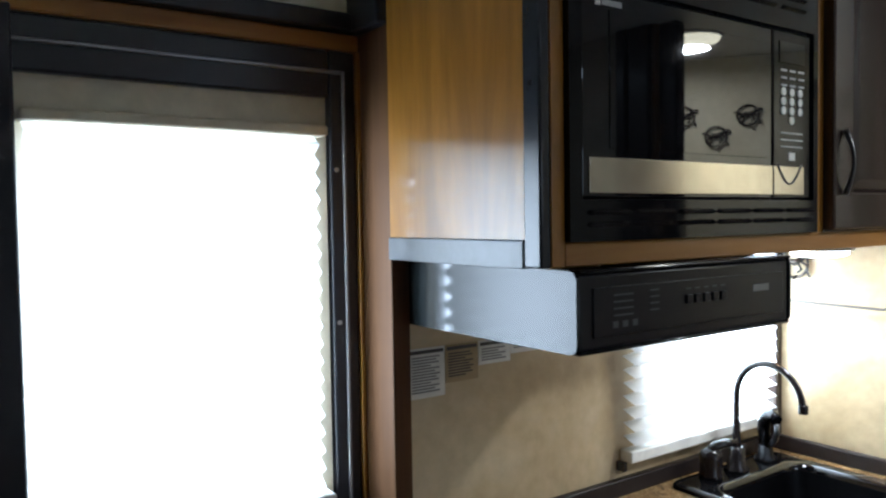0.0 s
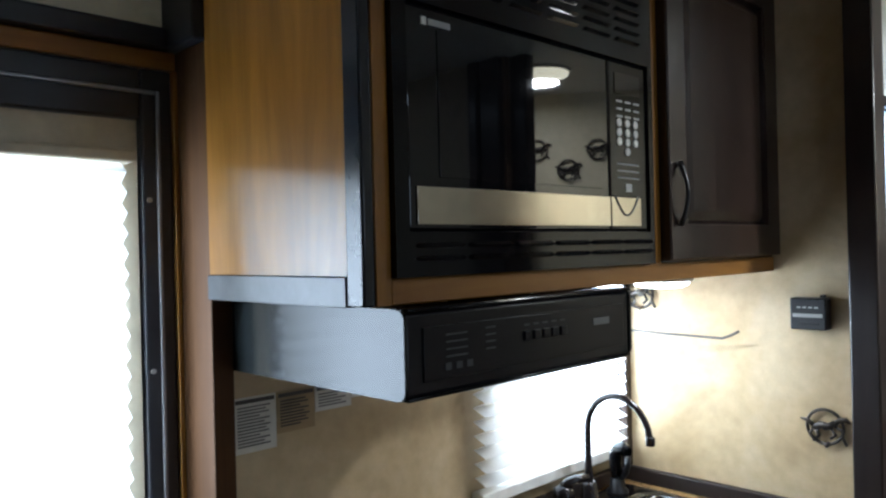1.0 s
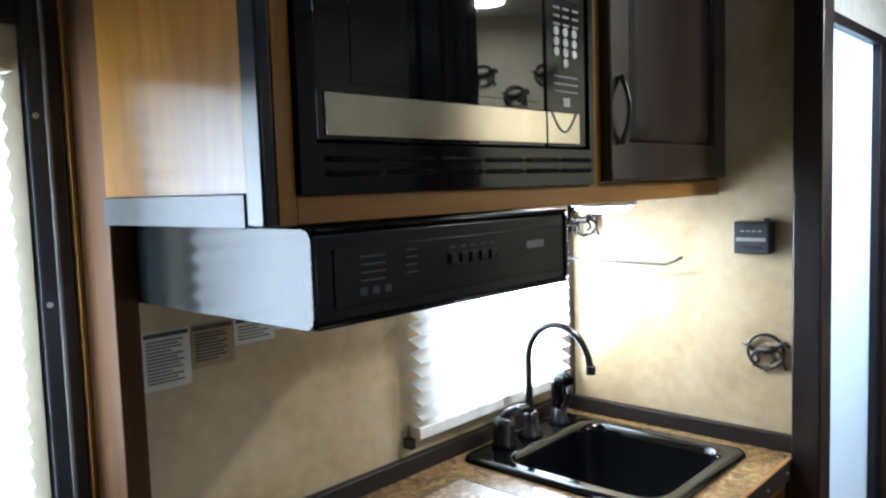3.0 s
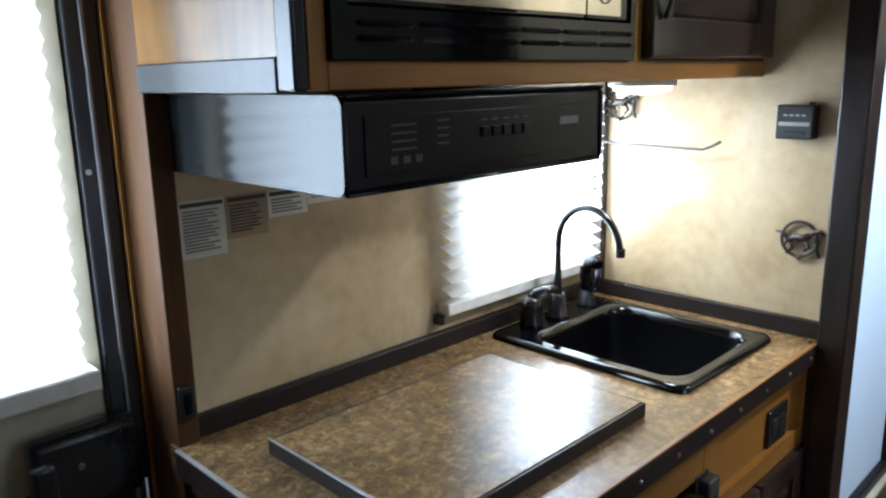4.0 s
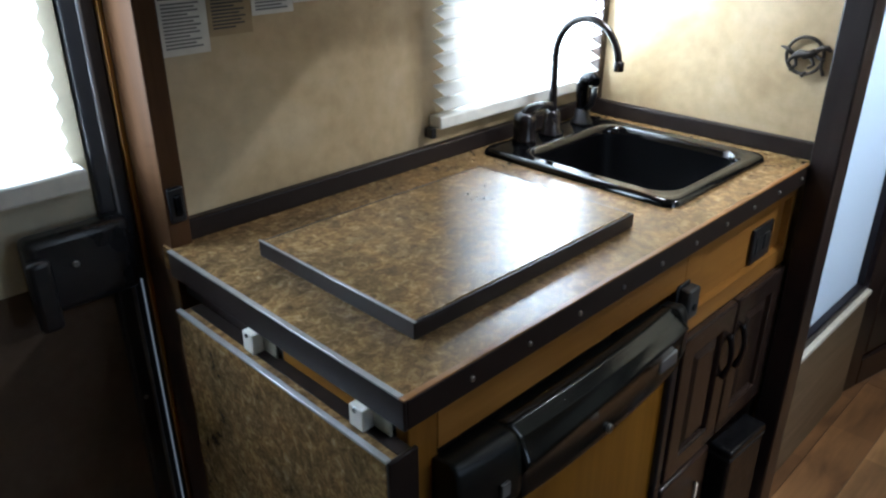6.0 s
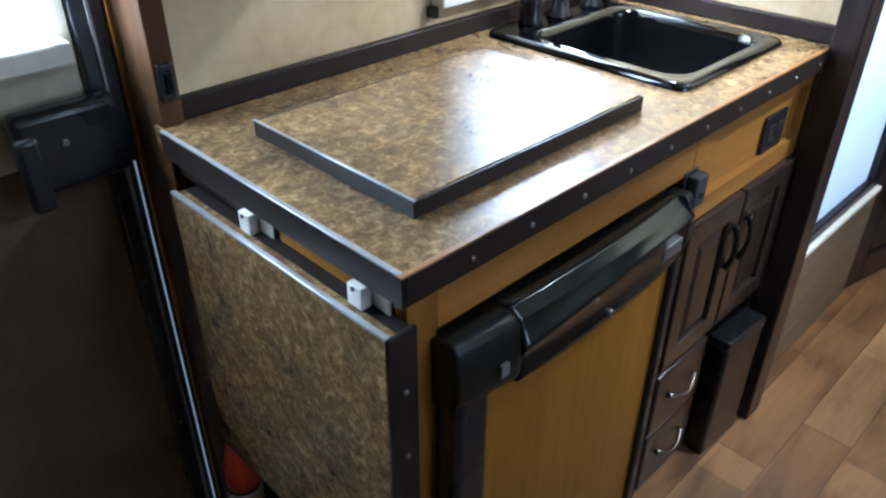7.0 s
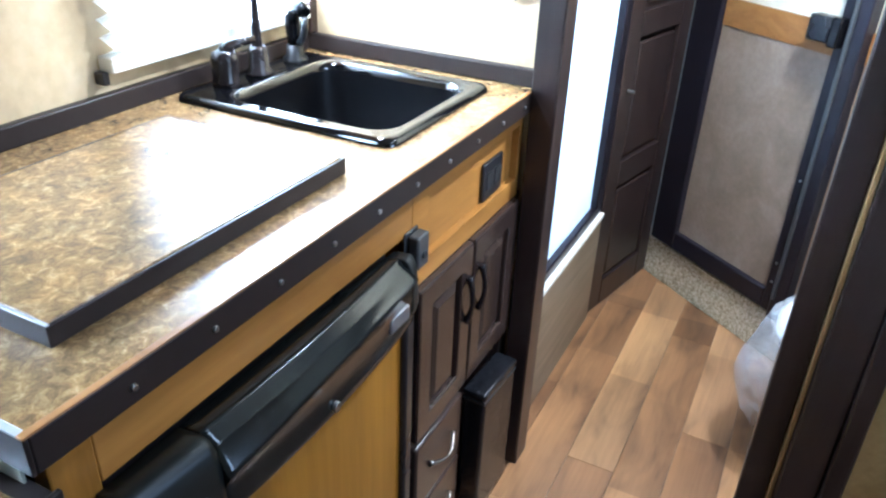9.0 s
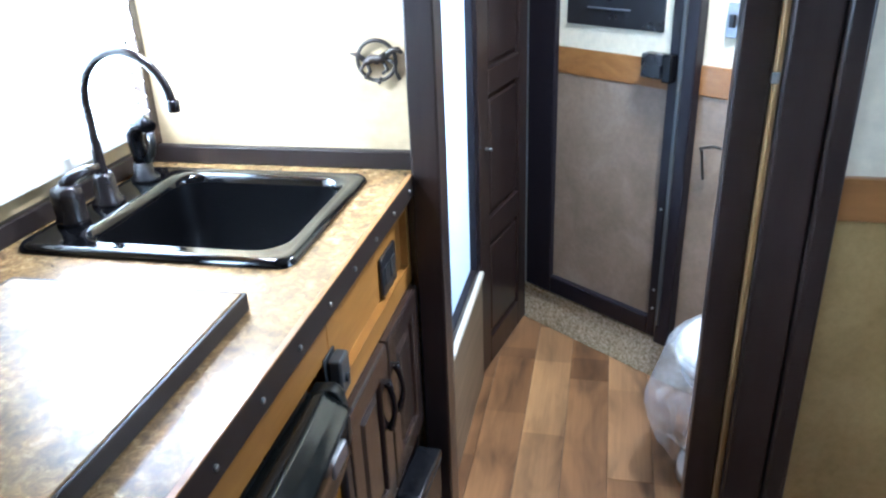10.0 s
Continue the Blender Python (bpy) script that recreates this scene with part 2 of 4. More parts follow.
def plank_material():
    m, nt, p = material("plank_vinyl")
    info = nt.nodes.new("ShaderNodeObjectInfo")
    base = ramp(nt, info.outputs["Random"], [(0.0, (0.17, 0.088, 0.040)), (0.3, (0.22, 0.117, 0.053)), (0.6, (0.27, 0.146, 0.065)), (0.85, (0.35, 0.205, 0.095)), (1.0, (0.22, 0.125, 0.068))])
    broad = noise_tex(nt, coords(nt, (3.6, 11, 11), by_object=True), 1.0, 3, 0.5, 0.5)
    fine = noise_tex(nt, coords(nt, (6, 110, 110), by_object=True), 1.0, 3)
    g1 = ramp(nt, broad, [(0.32, (0.44, 0.43, 0.45)), (0.43, (0.74, 0.73, 0.73)), (0.54, (0.98, 0.97, 0.95)), (0.75, (1.12, 1.1, 1.04))])
    g2 = ramp(nt, fine, [(0.3, (0.78, 0.77, 0.76)), (0.65, (1, 1, 1))])
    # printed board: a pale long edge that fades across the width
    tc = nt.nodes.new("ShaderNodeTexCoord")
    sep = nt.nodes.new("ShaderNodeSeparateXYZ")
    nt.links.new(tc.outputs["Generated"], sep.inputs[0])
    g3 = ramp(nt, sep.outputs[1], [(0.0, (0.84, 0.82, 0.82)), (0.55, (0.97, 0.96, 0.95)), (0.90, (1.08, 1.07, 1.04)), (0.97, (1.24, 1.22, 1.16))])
    along = node(nt, "ShaderNodeMath")
    along.operation = "MULTIPLY_ADD"
    along.inputs[1].default_value = 2.6
    nt.links.new(sep.outputs[0], along.inputs[0])
    shift = node(nt, "ShaderNodeMath")
    shift.operation = "MULTIPLY"
    shift.inputs[1].default_value = 7.0
    nt.links.new(info.outputs["Random"], shift.inputs[0])
    nt.links.new(shift.outputs[0], along.inputs[2])
    whole = node(nt, "ShaderNodeMath")
    whole.operation = "FLOOR"
    nt.links.new(along.outputs[0], whole.inputs[0])
    pair = nt.nodes.new("ShaderNodeCombineXYZ")
    nt.links.new(whole.outputs[0], pair.inputs[0])
    nt.links.new(info.outputs["Random"], pair.inputs[1])
    dice = nt.nodes.new("ShaderNodeTexWhiteNoise")
    nt.links.new(pair.outputs[0], dice.inputs["Vector"])
    board = ramp(nt, dice.outputs["Value"], [(0.0, (0.74, 0.72, 0.72)), (0.3, (0.86, 0.83, 0.81)), (0.65, (1.04, 1.01, 0.97)), (1.0, (1.18, 1.18, 1.14))])
    col = mixed(nt, mixed(nt, base, g1, 1.0, "MULTIPLY"), g2, 0.7, "MULTIPLY")
    col = mixed(nt, col, board, 1.0, "MULTIPLY")
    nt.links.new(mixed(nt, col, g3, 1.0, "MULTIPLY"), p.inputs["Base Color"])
    p.inputs["Roughness"].default_value = 0.36
    bump(nt, p, fine, 0.15, 0.001)
    return m


PLANK = plank_material()


def shade_fabric():
    m, nt, p = material("pleated_shade_fabric")
    nt.nodes.remove(p)
    n = noise_tex(nt, coords(nt), 240.0, 2)
    c = ramp(nt, n, [(0.3, (0.82, 0.82, 0.80)), (0.7, (0.88, 0.88, 0.86))])
    d = nt.nodes.new("ShaderNodeBsdfDiffuse")
    t = nt.nodes.new("ShaderNodeBsdfTranslucent")
    mx = node(nt, "ShaderNodeMixShader", Fac=0.5)
    nt.links.new(c, d.inputs[0])
    nt.links.new(c, t.inputs[0])
    nt.links.new(d.outputs[0], mx.inputs[1])
    nt.links.new(t.outputs[0], mx.inputs[2])
    nt.links.new(mx.outputs[0], nt.nodes["Material Output"].inputs[0])
    return m


SHADE = shade_fabric()


def frosted(name, tint, fac):
    m, nt, p = material(name)
    nt.nodes.remove(p)
    d = node(nt, "ShaderNodeBsdfDiffuse", Color=(*tint, 1))
    t = node(nt, "ShaderNodeBsdfTranslucent", Color=(*tint, 1))
    g = node(nt, "ShaderNodeBsdfGlossy", Roughness=0.2)
    mx = node(nt, "ShaderNodeMixShader", Fac=fac)
    m2 = node(nt, "ShaderNodeMixShader", Fac=0.05)
    nt.links.new(d.outputs[0], mx.inputs[1])
    nt.links.new(t.outputs[0], mx.inputs[2])
    nt.links.new(mx.outputs[0], m2.inputs[1])
    nt.links.new(g.outputs[0], m2.inputs[2])
    nt.links.new(m2.outputs[0], nt.nodes["Material Output"].inputs[0])
    return m


FROST = frosted("frosted_shower_pane", (0.86, 0.90, 0.94), 0.65)


def clear_plastic():
    m, nt, p = material("clear_plastic_film")
    nt.nodes.remove(p)
    n = noise_tex(nt, coords(nt), 30.0, 4, 0.6, 1.0)
    b = node(nt, "ShaderNodeBump", Strength=0.8, Distance=0.02)
    nt.links.new(n, b.inputs["Height"])
    t = node(nt, "ShaderNodeBsdfTransparent")
    d = node(nt, "ShaderNodeBsdfDiffuse", Color=(0.8, 0.82, 0.86, 1))
    g = node(nt, "ShaderNodeBsdfGlossy", Roughness=0.12)
    nt.links.new(b.outputs[0], g.inputs["Normal"])
    m1 = node(nt, "ShaderNodeMixShader", Fac=0.26)
    m2 = node(nt, "ShaderNodeMixShader", Fac=0.20)
    nt.links.new(t.outputs[0], m1.inputs[1])
    nt.links.new(d.outputs[0], m1.inputs[2])
    nt.links.new(m1.outputs[0], m2.inputs[1])
    nt.links.new(g.outputs[0], m2.inputs[2])
    nt.links.new(m2.outputs[0], nt.nodes["Material Output"].inputs[0])
    return m


FILM = clear_plastic()


def glowing(name, colour, strength):
    m, nt, p = material(name)
    p.inputs["Base Color"].default_value = (0.8, 0.8, 0.8, 1)
    p.inputs["Emission Color"].default_value = (*colour, 1)
    p.inputs["Emission Strength"].default_value = strength
    return m


GLOW_COOL = glowing("lit_lamp_lens", (1.0, 0.96, 0.86), 9.0)
GAP_LIGHT = glowing("daylight_gap", (0.85, 0.92, 1.0), 0.10)
GLOW_WARM = glowing("warm_lit_lamp_lens", (1.0, 0.85, 0.55), 9.0)


# ---- mesh helpers ----
def box(x0, x1, y0, y1, z0, z1, bev=0.0, bm=None, seg=2):
    b = bmesh.new()
    bmesh.ops.create_cube(b, size=1.0)
    bmesh.ops.scale(b, vec=(x1 - x0, y1 - y0, z1 - z0), verts=b.verts)
    bmesh.ops.translate(b, vec=((x0 + x1) / 2, (y0 + y1) / 2, (z0 + z1) / 2), verts=b.verts)
    if bev > 0:
        bmesh.ops.bevel(b, geom=b.edges[:], offset=bev, segments=seg, profile=0.5, affect="EDGES")
        for f in b.faces:
            f.smooth = True
        for f in sorted(b.faces, key=lambda g: -g.calc_area())[:6]:
            f.smooth = False
    return merge(bm, b)


def merge(bm, b):
    if bm is None:
        return b
    me = bpy.data.meshes.new("t")
    b.to_mesh(me)
    bm.from_mesh(me)
    bpy.data.meshes.remove(me)
    b.free()
    return bm


def cyl(at, radius, depth, axis="z", seg=24, bev=0.0, bm=None, r2=None):
    b = bmesh.new()
    bmesh.ops.create_cone(b, cap_ends=True, segments=seg, radius1=radius, radius2=radius if r2 is None else r2, depth=depth)
    if bev > 0:
        rim = [e for e in b.edges if any(len(f.verts) > 4 for f in e.link_faces)]
        bmesh.ops.bevel(b, geom=rim, offset=bev, segments=2, profile=0.5, affect="EDGES")
    for f in b.faces:
        f.smooth = len(f.verts) < 5
    rot = {"z": Matrix(), "y": Matrix.Rotation(radians(90), 4, "X"), "x": Matrix.Rotation(radians(90), 4, "Y")}[axis]
    bmesh.ops.transform(b, matrix=Matrix.Translation(at) @ rot, verts=b.verts)
    return merge(bm, b)


def tube(points, radius, seg=10, bm=None, taper=None):
    """A round bar along a line of points."""
    pts = [Vector(p) for p in points]
    b = bmesh.new()
    rings = []
    side = None
    for i, p in enumerate(pts):
        d = (pts[min(i + 1, len(pts) - 1)] - pts[max(i - 1, 0)]).normalized()
        if side is None:
            side = d.orthogonal().normalized()
        side = (side - d * side.dot(d)).normalized()
        up = d.cross(side)
        r = radius if taper is None else radius * taper[i]
        rings.append([b.verts.new(p + r * (math.cos(a) * side + math.sin(a) * up)) for a in [2 * math.pi * k / seg for k in range(seg)]])
    for a, c in zip(rings, rings[1:]):
        for k in range(seg):
            b.faces.new((a[k], a[(k + 1) % seg], c[(k + 1) % seg], c[k]))
    for f in b.faces:
        f.smooth = True
    b.faces.new(rings[0][::-1])
    b.faces.new(rings[-1])
    return merge(bm, b)


def revolve(profile, at, seg=32, bm=None, sx=1.0, sy=1.0):
    b = bmesh.new()
    rings = [[b.verts.new((at[0] + sx * r * math.cos(2 * math.pi * k / seg), at[1] + sy * r * math.sin(2 * math.pi * k / seg), at[2] + z)) for k in range(seg)] for r, z in profile]
    for a, c in zip(rings, rings[1:]):
        for k in range(seg):
            b.faces.new((a[k], a[(k + 1) % seg], c[(k + 1) % seg], c[k]))
    for f in b.faces:
        f.smooth = True
    b.faces.new(rings[0][::-1])
    b.faces.new(rings[-1])
    return merge(bm, b)


def mesh_object(name, bm, mat):
    bmesh.ops.recalc_face_normals(bm, faces=bm.faces)
    me = bpy.data.meshes.new(name)
    bm.to_mesh(me)
    bm.free()
    me.materials.append(mat)
    ob = new(name, me)
    return ob


def thing(name, base, label, category, group="", kind=""):
    ob = new(name)
    ob.empty_display_size = 0.05
    ob.location = base
    return tagged(ob, label, category, group, kind)


def part(name, bm, mat, parent, label=""):
    ob = mesh_object(name, bm, mat)
    ob.parent = parent
    ob.matrix_parent_inverse = Matrix.Translation(-Vector(parent.location))
    return tagged(ob, label)


def setting(name, bm, mat, label, category):
    return tagged(mesh_object(name, bm, mat), label, category, "", "structure")


def wall_with_hole(x0, x1, y0, y1, z0, z1, hx0, hx1, hz0, hz1):
    """A board along x with one opening through it, as one closed mesh."""
    hz0 = max(hz0, z0 + 0.0005)
    b = bmesh.new()
    outer, inner = ((x0, z0), (x1, z0), (x1, z1), (x0, z1)), ((hx0, hz0), (hx1, hz0), (hx1, hz1), (hx0, hz1))
    v = [[b.verts.new((x, y, z)) for x, z in loop] for y in (y0, y1) for loop in (outer, inner)]
    for k in range(4):
        n = (k + 1) % 4
        b.faces.new((v[0][k], v[0][n], v[1][n], v[1][k]))
        b.faces.new((v[2][k], v[3][k], v[3][n], v[2][n]))
        b.faces.new((v[0][k], v[2][k], v[2][n], v[0][n]))
        b.faces.new((v[1][k], v[1][n], v[3][n], v[3][k]))
    return b


# ---- plan ----
BACK, DOORWALL, END, TOP = 1.375, 1.46, 2.03, 0.906
CNT_L, CNT_F = 0.948, 0.85
CEILING = 2.0
# slanted bulkhead: origin at its far foot, u along it, n towards the room
DIAG = Matrix(((-0.6, 0.8, 0, 3.105), (-0.8, -0.6, 0, 0.75), (0, 0, 1, 0), (0, 0, 0, 1)))


def slanted(bm):
    """Moves a mesh from bulkhead terms (x along it, -y towards the room) to the world."""
    bmesh.ops.transform(bm, matrix=DIAG, verts=bm.verts)
    return bm


# ---- structure ----
setting("wall_kitchen", wall_with_hole(0.985, END + 0.06, BACK, BACK + 0.10, 0, CEILING, 1.585, 1.985, 0.99, 1.41), WALL, "mottled tan vinyl wall behind the kitchen counter", "wall")
setting("wall_entry", wall_with_hole(-1.3, 0.985, DOORWALL + 0.02, DOORWALL + 0.09, 0, CEILING, 0.375, 0.955, 0.0, 1.755), CREAM, "cream side wall round the entry door", "wall")
setting("wall_end", box(END, END + 0.06, 0.84, BACK, 0, CEILING), WALL, "mottled tan vinyl end wall beside the sink", "wall")
# unseen wall: brown keeps reflections dark, the opening is added for the fill
setting("wall_opposite", wall_with_hole(-1.3, END + 0.06, -0.72, -0.62, 0, CEILING, 1.05, 1.65, 0.99, 1.41), LEATHER, "unseen plain brown wall opposite the kitchen, opening added for a fill lamp", "wall")
setting("wall_front", box(-1.4, -1.3, -0.72, 1.55, 0, CEILING), CREAM, "plain cream wall at the front of the room", "wall")
setting("ceiling", box(-1.4, 3.4, -0.72, 1.55, CEILING, CEILING + 0.05), CEIL, "plain off-white vinyl ceiling", "ceiling")

# dark upright strip filling the corner between blind and end wall
setting("corner_trim", box(2.006, END - 0.001, 1.345, BACK - 0.001, 0.9405, 1.405, 0.002), DARK_V, "dark strip in the corner beside the kitchen window", "trim")
part_wall = setting("wall_partition", box(END + 0.01, END + 0.07, -0.62, 0.138, 0.912, CEILING), CREAM, "cream upper partition wall beside the bathroom doorway", "wall")
part("lower_panel", box(END + 0.005, END + 0.07, -0.62, 0.138, 0.0, 0.836), GLOSS_LEATHER, part_wall, "glossy brown vinyl lower panel")
part("wood_band", box(END - 0.002, END + 0.07, -0.62, 0.138, 0.836, 0.912, 0.003), WOOD_Y, part_wall, "honey wood band")

# posts of the bathroom doorway
p = thing("doorway_post", (2.05, 0.82, 0), "dark espresso wood doorway post beside the counter", "door frame", "", "structure")
part("post", box(1.994, 2.060, 0.796, 0.848, 0, CEILING, 0.004), CASING, p)
part("trim", box(2.0605, 2.072, 0.802, 0.8395, 0, CEILING, 0.003), BLACK_SATIN, p, "black edge trim")
p = thing("doorway_jamb", (2.06, 0.22, 0), "dark brown doorway jamb with sliding door edge", "door frame", "", "structure")
part("door_edge", box(2.055, 2.095, 0.262, 0.318, 0.01, CEILING, 0.004), CASING, p, "brown sliding door edge")
part("wood_strip", box(2.035, 2.095, 0.252, 0.261, 0.0, CEILING, 0.002), STRIP_WOOD, p, "bare golden wood strip")
part("casing", box(2.022, 2.095, 0.177, 0.251, 0.0, CEILING, 0.005), CASING, p, "dark brown casing")
part("casing_edge", box(2.012, 2.095, 0.1385, 0.176, 0.0, CEILING, 0.006), CASING, p, "dark purple-brown outer casing")
part("latch", box(2.028, 2.0345, 0.255, 0.268, 1.062, 1.080, 0.002), BADGE, p, "small steel latch")

# wood post between entry door and kitchen
p = thing("wood_post", (0.965, 1.41, 0), "brown wood post between entry door and kitchen wall", "post", "", "structure")
part("post", box(0.952, 0.9849, 1.352, 1.478, 0, 1.772, 0.002), POST_WOOD, p)
part("lip", box(0.944, 0.9515, 1.440, 1.462, 0, 1.743, 0.002), WOOD_V, p, "honey wood lip beside the door frame")
sw = thing("wall_switch", (0.968, 1.349, 0.95), "small black switch plate on the wood post", "switch")
part("plate", box(0.956, 0.98, 1.345, 1.3535, 0.945, 0.998, 0.003), BLACK_SATIN, sw)
part("rocker", box(0.962, 0.974, 1.341, 1.347, 0.955, 0.988, 0.003), BLACK_GLOSS, sw)

# header above the entry door
p = thing("door_header", (0.67, 1.45, 1.743), "honey wood header with dark framed cream panel above", "trim", "", "structure")
part("wood_rail", box(0.2, 0.9515, 1.445, 1.4795, 1.7435, 1.7715, 0.003), WOOD_X, p)
fr = part("panel_frame", box(0.2, 0.934, 1.43, 1.4795, 1.772, 1.803, 0.004), BLACK_FRAME, p, "black panel frame")
part("frame_upright", box(0.9345, 0.9849, 1.356, 1.4795, 1.7725, CEILING - 0.001, 0.004), BLACK_FRAME, p, "black frame upright")
part("panel", box(0.2, 0.934, 1.45, 1.4795, 1.8035, CEILING - 0.001), CREAM, p, "cream upper panel")


# ---- entry door ----
def pleats(x0, x1, y, z0, z1, pitch, depth, soft=False):
    """A folded fabric shade: one zigzag sheet."""
    b = bmesh.new()
    n = int(round((z1 - z0) / pitch)) * 2
    rows = []
    for i in range(n + 1):
        z = z0 + (z1 - z0) * i / n
        yy = y - (depth if i % 2 else 0.0)
        rows.append((b.verts.new((x0, yy, z)), b.verts.new((x1, yy, z))))
    for a, c in zip(rows, rows[1:]):
        b.faces.new((a[0], a[1], c[1], c[0])).smooth = soft
    return b


d1 = thing("door_1", (0.67, 1.46, 0), "closed entry door, cream above, brown panel below, black metal frame", "door", "", "structure")
part("upper_panel", wall_with_hole(0.44, 0.898, 1.462, 1.50, 0.86, 1.668, 0.475, 0.864, 1.02, 1.568), CREAM, d1, "cream upper door panel")
part("lower_panel", box(0.44, 0.898, 1.464, 1.50, 0.05, 0.859), DARK_LEATHER, d1, "dark brown vinyl lower panel")
b = box(0.897, 0.944, 1.446, 1.52, 0.0, 1.742, 0.004)
part("frame_upright", b, BLACK_FRAME, d1, "black metal upright")
part("frame_upright", box(0.382, 0.446, 1.40, 1.52, 0.0, 1.742, 0.004), BLACK_FRAME, d1, "black metal upright")
part("frame_head", box(0.446, 0.897, 1.446, 1.52, 1.667, 1.742, 0.004), BLACK_FRAME, d1, "black metal head")
part("frame_sill", box(0.446, 0.897, 1.446, 1.52, 0.0, 0.05, 0.004), BLACK_FRAME, d1, "black metal sill")
part("seal", box(0.918, 0.924, 1.441, 1.447, 0.03, 1.71, 0.002), GREY_METAL, d1, "thin grey seal strip")
part("seal_head", box(0.446, 0.918, 1.441, 1.447, 1.704, 1.71, 0.002), GREY_METAL, d1, "thin grey seal strip")
# no real gap: thin glowing strips stand in for the daylight leaking in
part("daylight_gap", box(0.9345, 0.9367, 1.443, 1.4457, 0.026, 0.83), GAP_LIGHT, d1, "daylight in the gap along the door")
part("daylight_gap", box(0.50, 0.9343, 1.443, 1.4457, 0.026, 0.0282), GAP_LIGHT, d1, "daylight in the gap under the door")
part("threshold", box(0.40, 0.945, 1.395, 1.444, 0.0, 0.016, 0.003), GREY_METAL, d1, "scuffed aluminium threshold")
part("threshold_edge", box(0.40, 0.948, 1.386, 1.394, 0.0, 0.012, 0.002), BLACK_FRAME, d1, "black threshold edge")
lock = part("lock_box", box(0.775, 0.9215, 1.405, 1.4455, 0.836, 0.952, 0.012, seg=3), BLACK_SATIN, d1, "black plastic lock box")
part("lever", box(0.768, 0.800, 1.385, 1.4045, 0.822, 0.930, 0.008), BLACK_SATIN, lock, "black lever")
part("bolt", cyl((0.835, 1.404, 0.905), 0.005, 0.006, "y", 12, 0.001), SCREW, lock, "steel screw")
for z in (0.30, 0.62, 1.30, 1.55):
    part("screw", cyl((0.907, 1.4455, z), 0.004, 0.003, "y", 10), SCREW, d1, "steel screw")
part("window_frame", wall_with_hole(0.448, 0.892, 1.452, 1.462, 0.985, 1.622, 0.472, 0.866, 1.015, 1.570), CREAM, d1, "cream window frame")

ps = thing("pleated_shade", (0.67, 1.44, 1.0), "closed white pleated shade over the door window", "window shade", "pleated shades")
part("fabric", pleats(0.456, 0.8615, 1.433, 1.032, 1.600, 0.0285, 0.021, True), SHADE, ps)
part("head_rail", box(0.452, 0.876, 1.409, 1.4515, 1.600, 1.616, 0.004), CREAM, ps, "cream head rail")
part("bottom_rail", box(0.452, 0.879, 1.410, 1.4515, 1.002, 1.032, 0.004), WHITE_PLASTIC, ps, "white bottom rail")

# ---- kitchen window ----
w1 = thing("window_1", (1.757, 1.42, 1.0), "kitchen window behind a pleated shade", "window", "", "structure")
for nm, bb in (("frame_head", (1.586, 1.984, 1.40, 1.43, 1.400, 1.409)), ("frame_sill", (1.586, 1.984, 1.40, 1.43, 0.991, 1.0)), ("frame_upright", (1.586, 1.594, 1.40, 1.43, 1.0, 1.40)), ("frame_upright", (1.976, 1.984, 1.40, 1.43, 1.0, 1.40))):
    part(nm, box(*bb, 0.002), WHITE_PLASTIC, w1)
ps = thing("pleated_shade", (1.757, 1.36, 0.97), "closed white pleated shade over the kitchen window", "window shade", "pleated shades")
part("fabric", pleats(1.497, 1.994, 1.366, 0.998, 1.375, 0.0268, 0.030), SHADE, ps)
part("head_rail", box(1.492, 2.000, 1.340, 1.373, 1.375, 1.400, 0.003), WHITE_PLASTIC, ps)
part("bottom_rail", box(1.492, 1.998, 1.340, 1.372, 0.974, 0.998, 0.003), WHITE_PLASTIC, ps, "white bottom rail")
for x in (1.487,):
    part("hold_down", box(x - 0.006, x + 0.006, 1.352, 1.372, 0.956, 0.976, 0.002), BLACK_SATIN, ps, "small black hold-down bracket")


# ---- lower kitchen cabinet ----
def handle_bow(x, y, z0, z1, out=0.026, r=0.0045, flat=False):
    """A bow pull on a front; upright, or level when flat (z0 and z1 are then x limits at height x)."""
    pts, tap = [], []
    for i in range(13):
        f = i / 12
        s = math.sin(math.pi * f)
        q = z0 + (z1 - z0) * f
        pts.append((q, y - 0.004 - out * s, x - (0.012 * s)) if flat else (x, y - 0.004 - out * s, q))
        tap.append(1.5 - 0.6 * s)
    return tube(pts, r, 8, taper=tap)


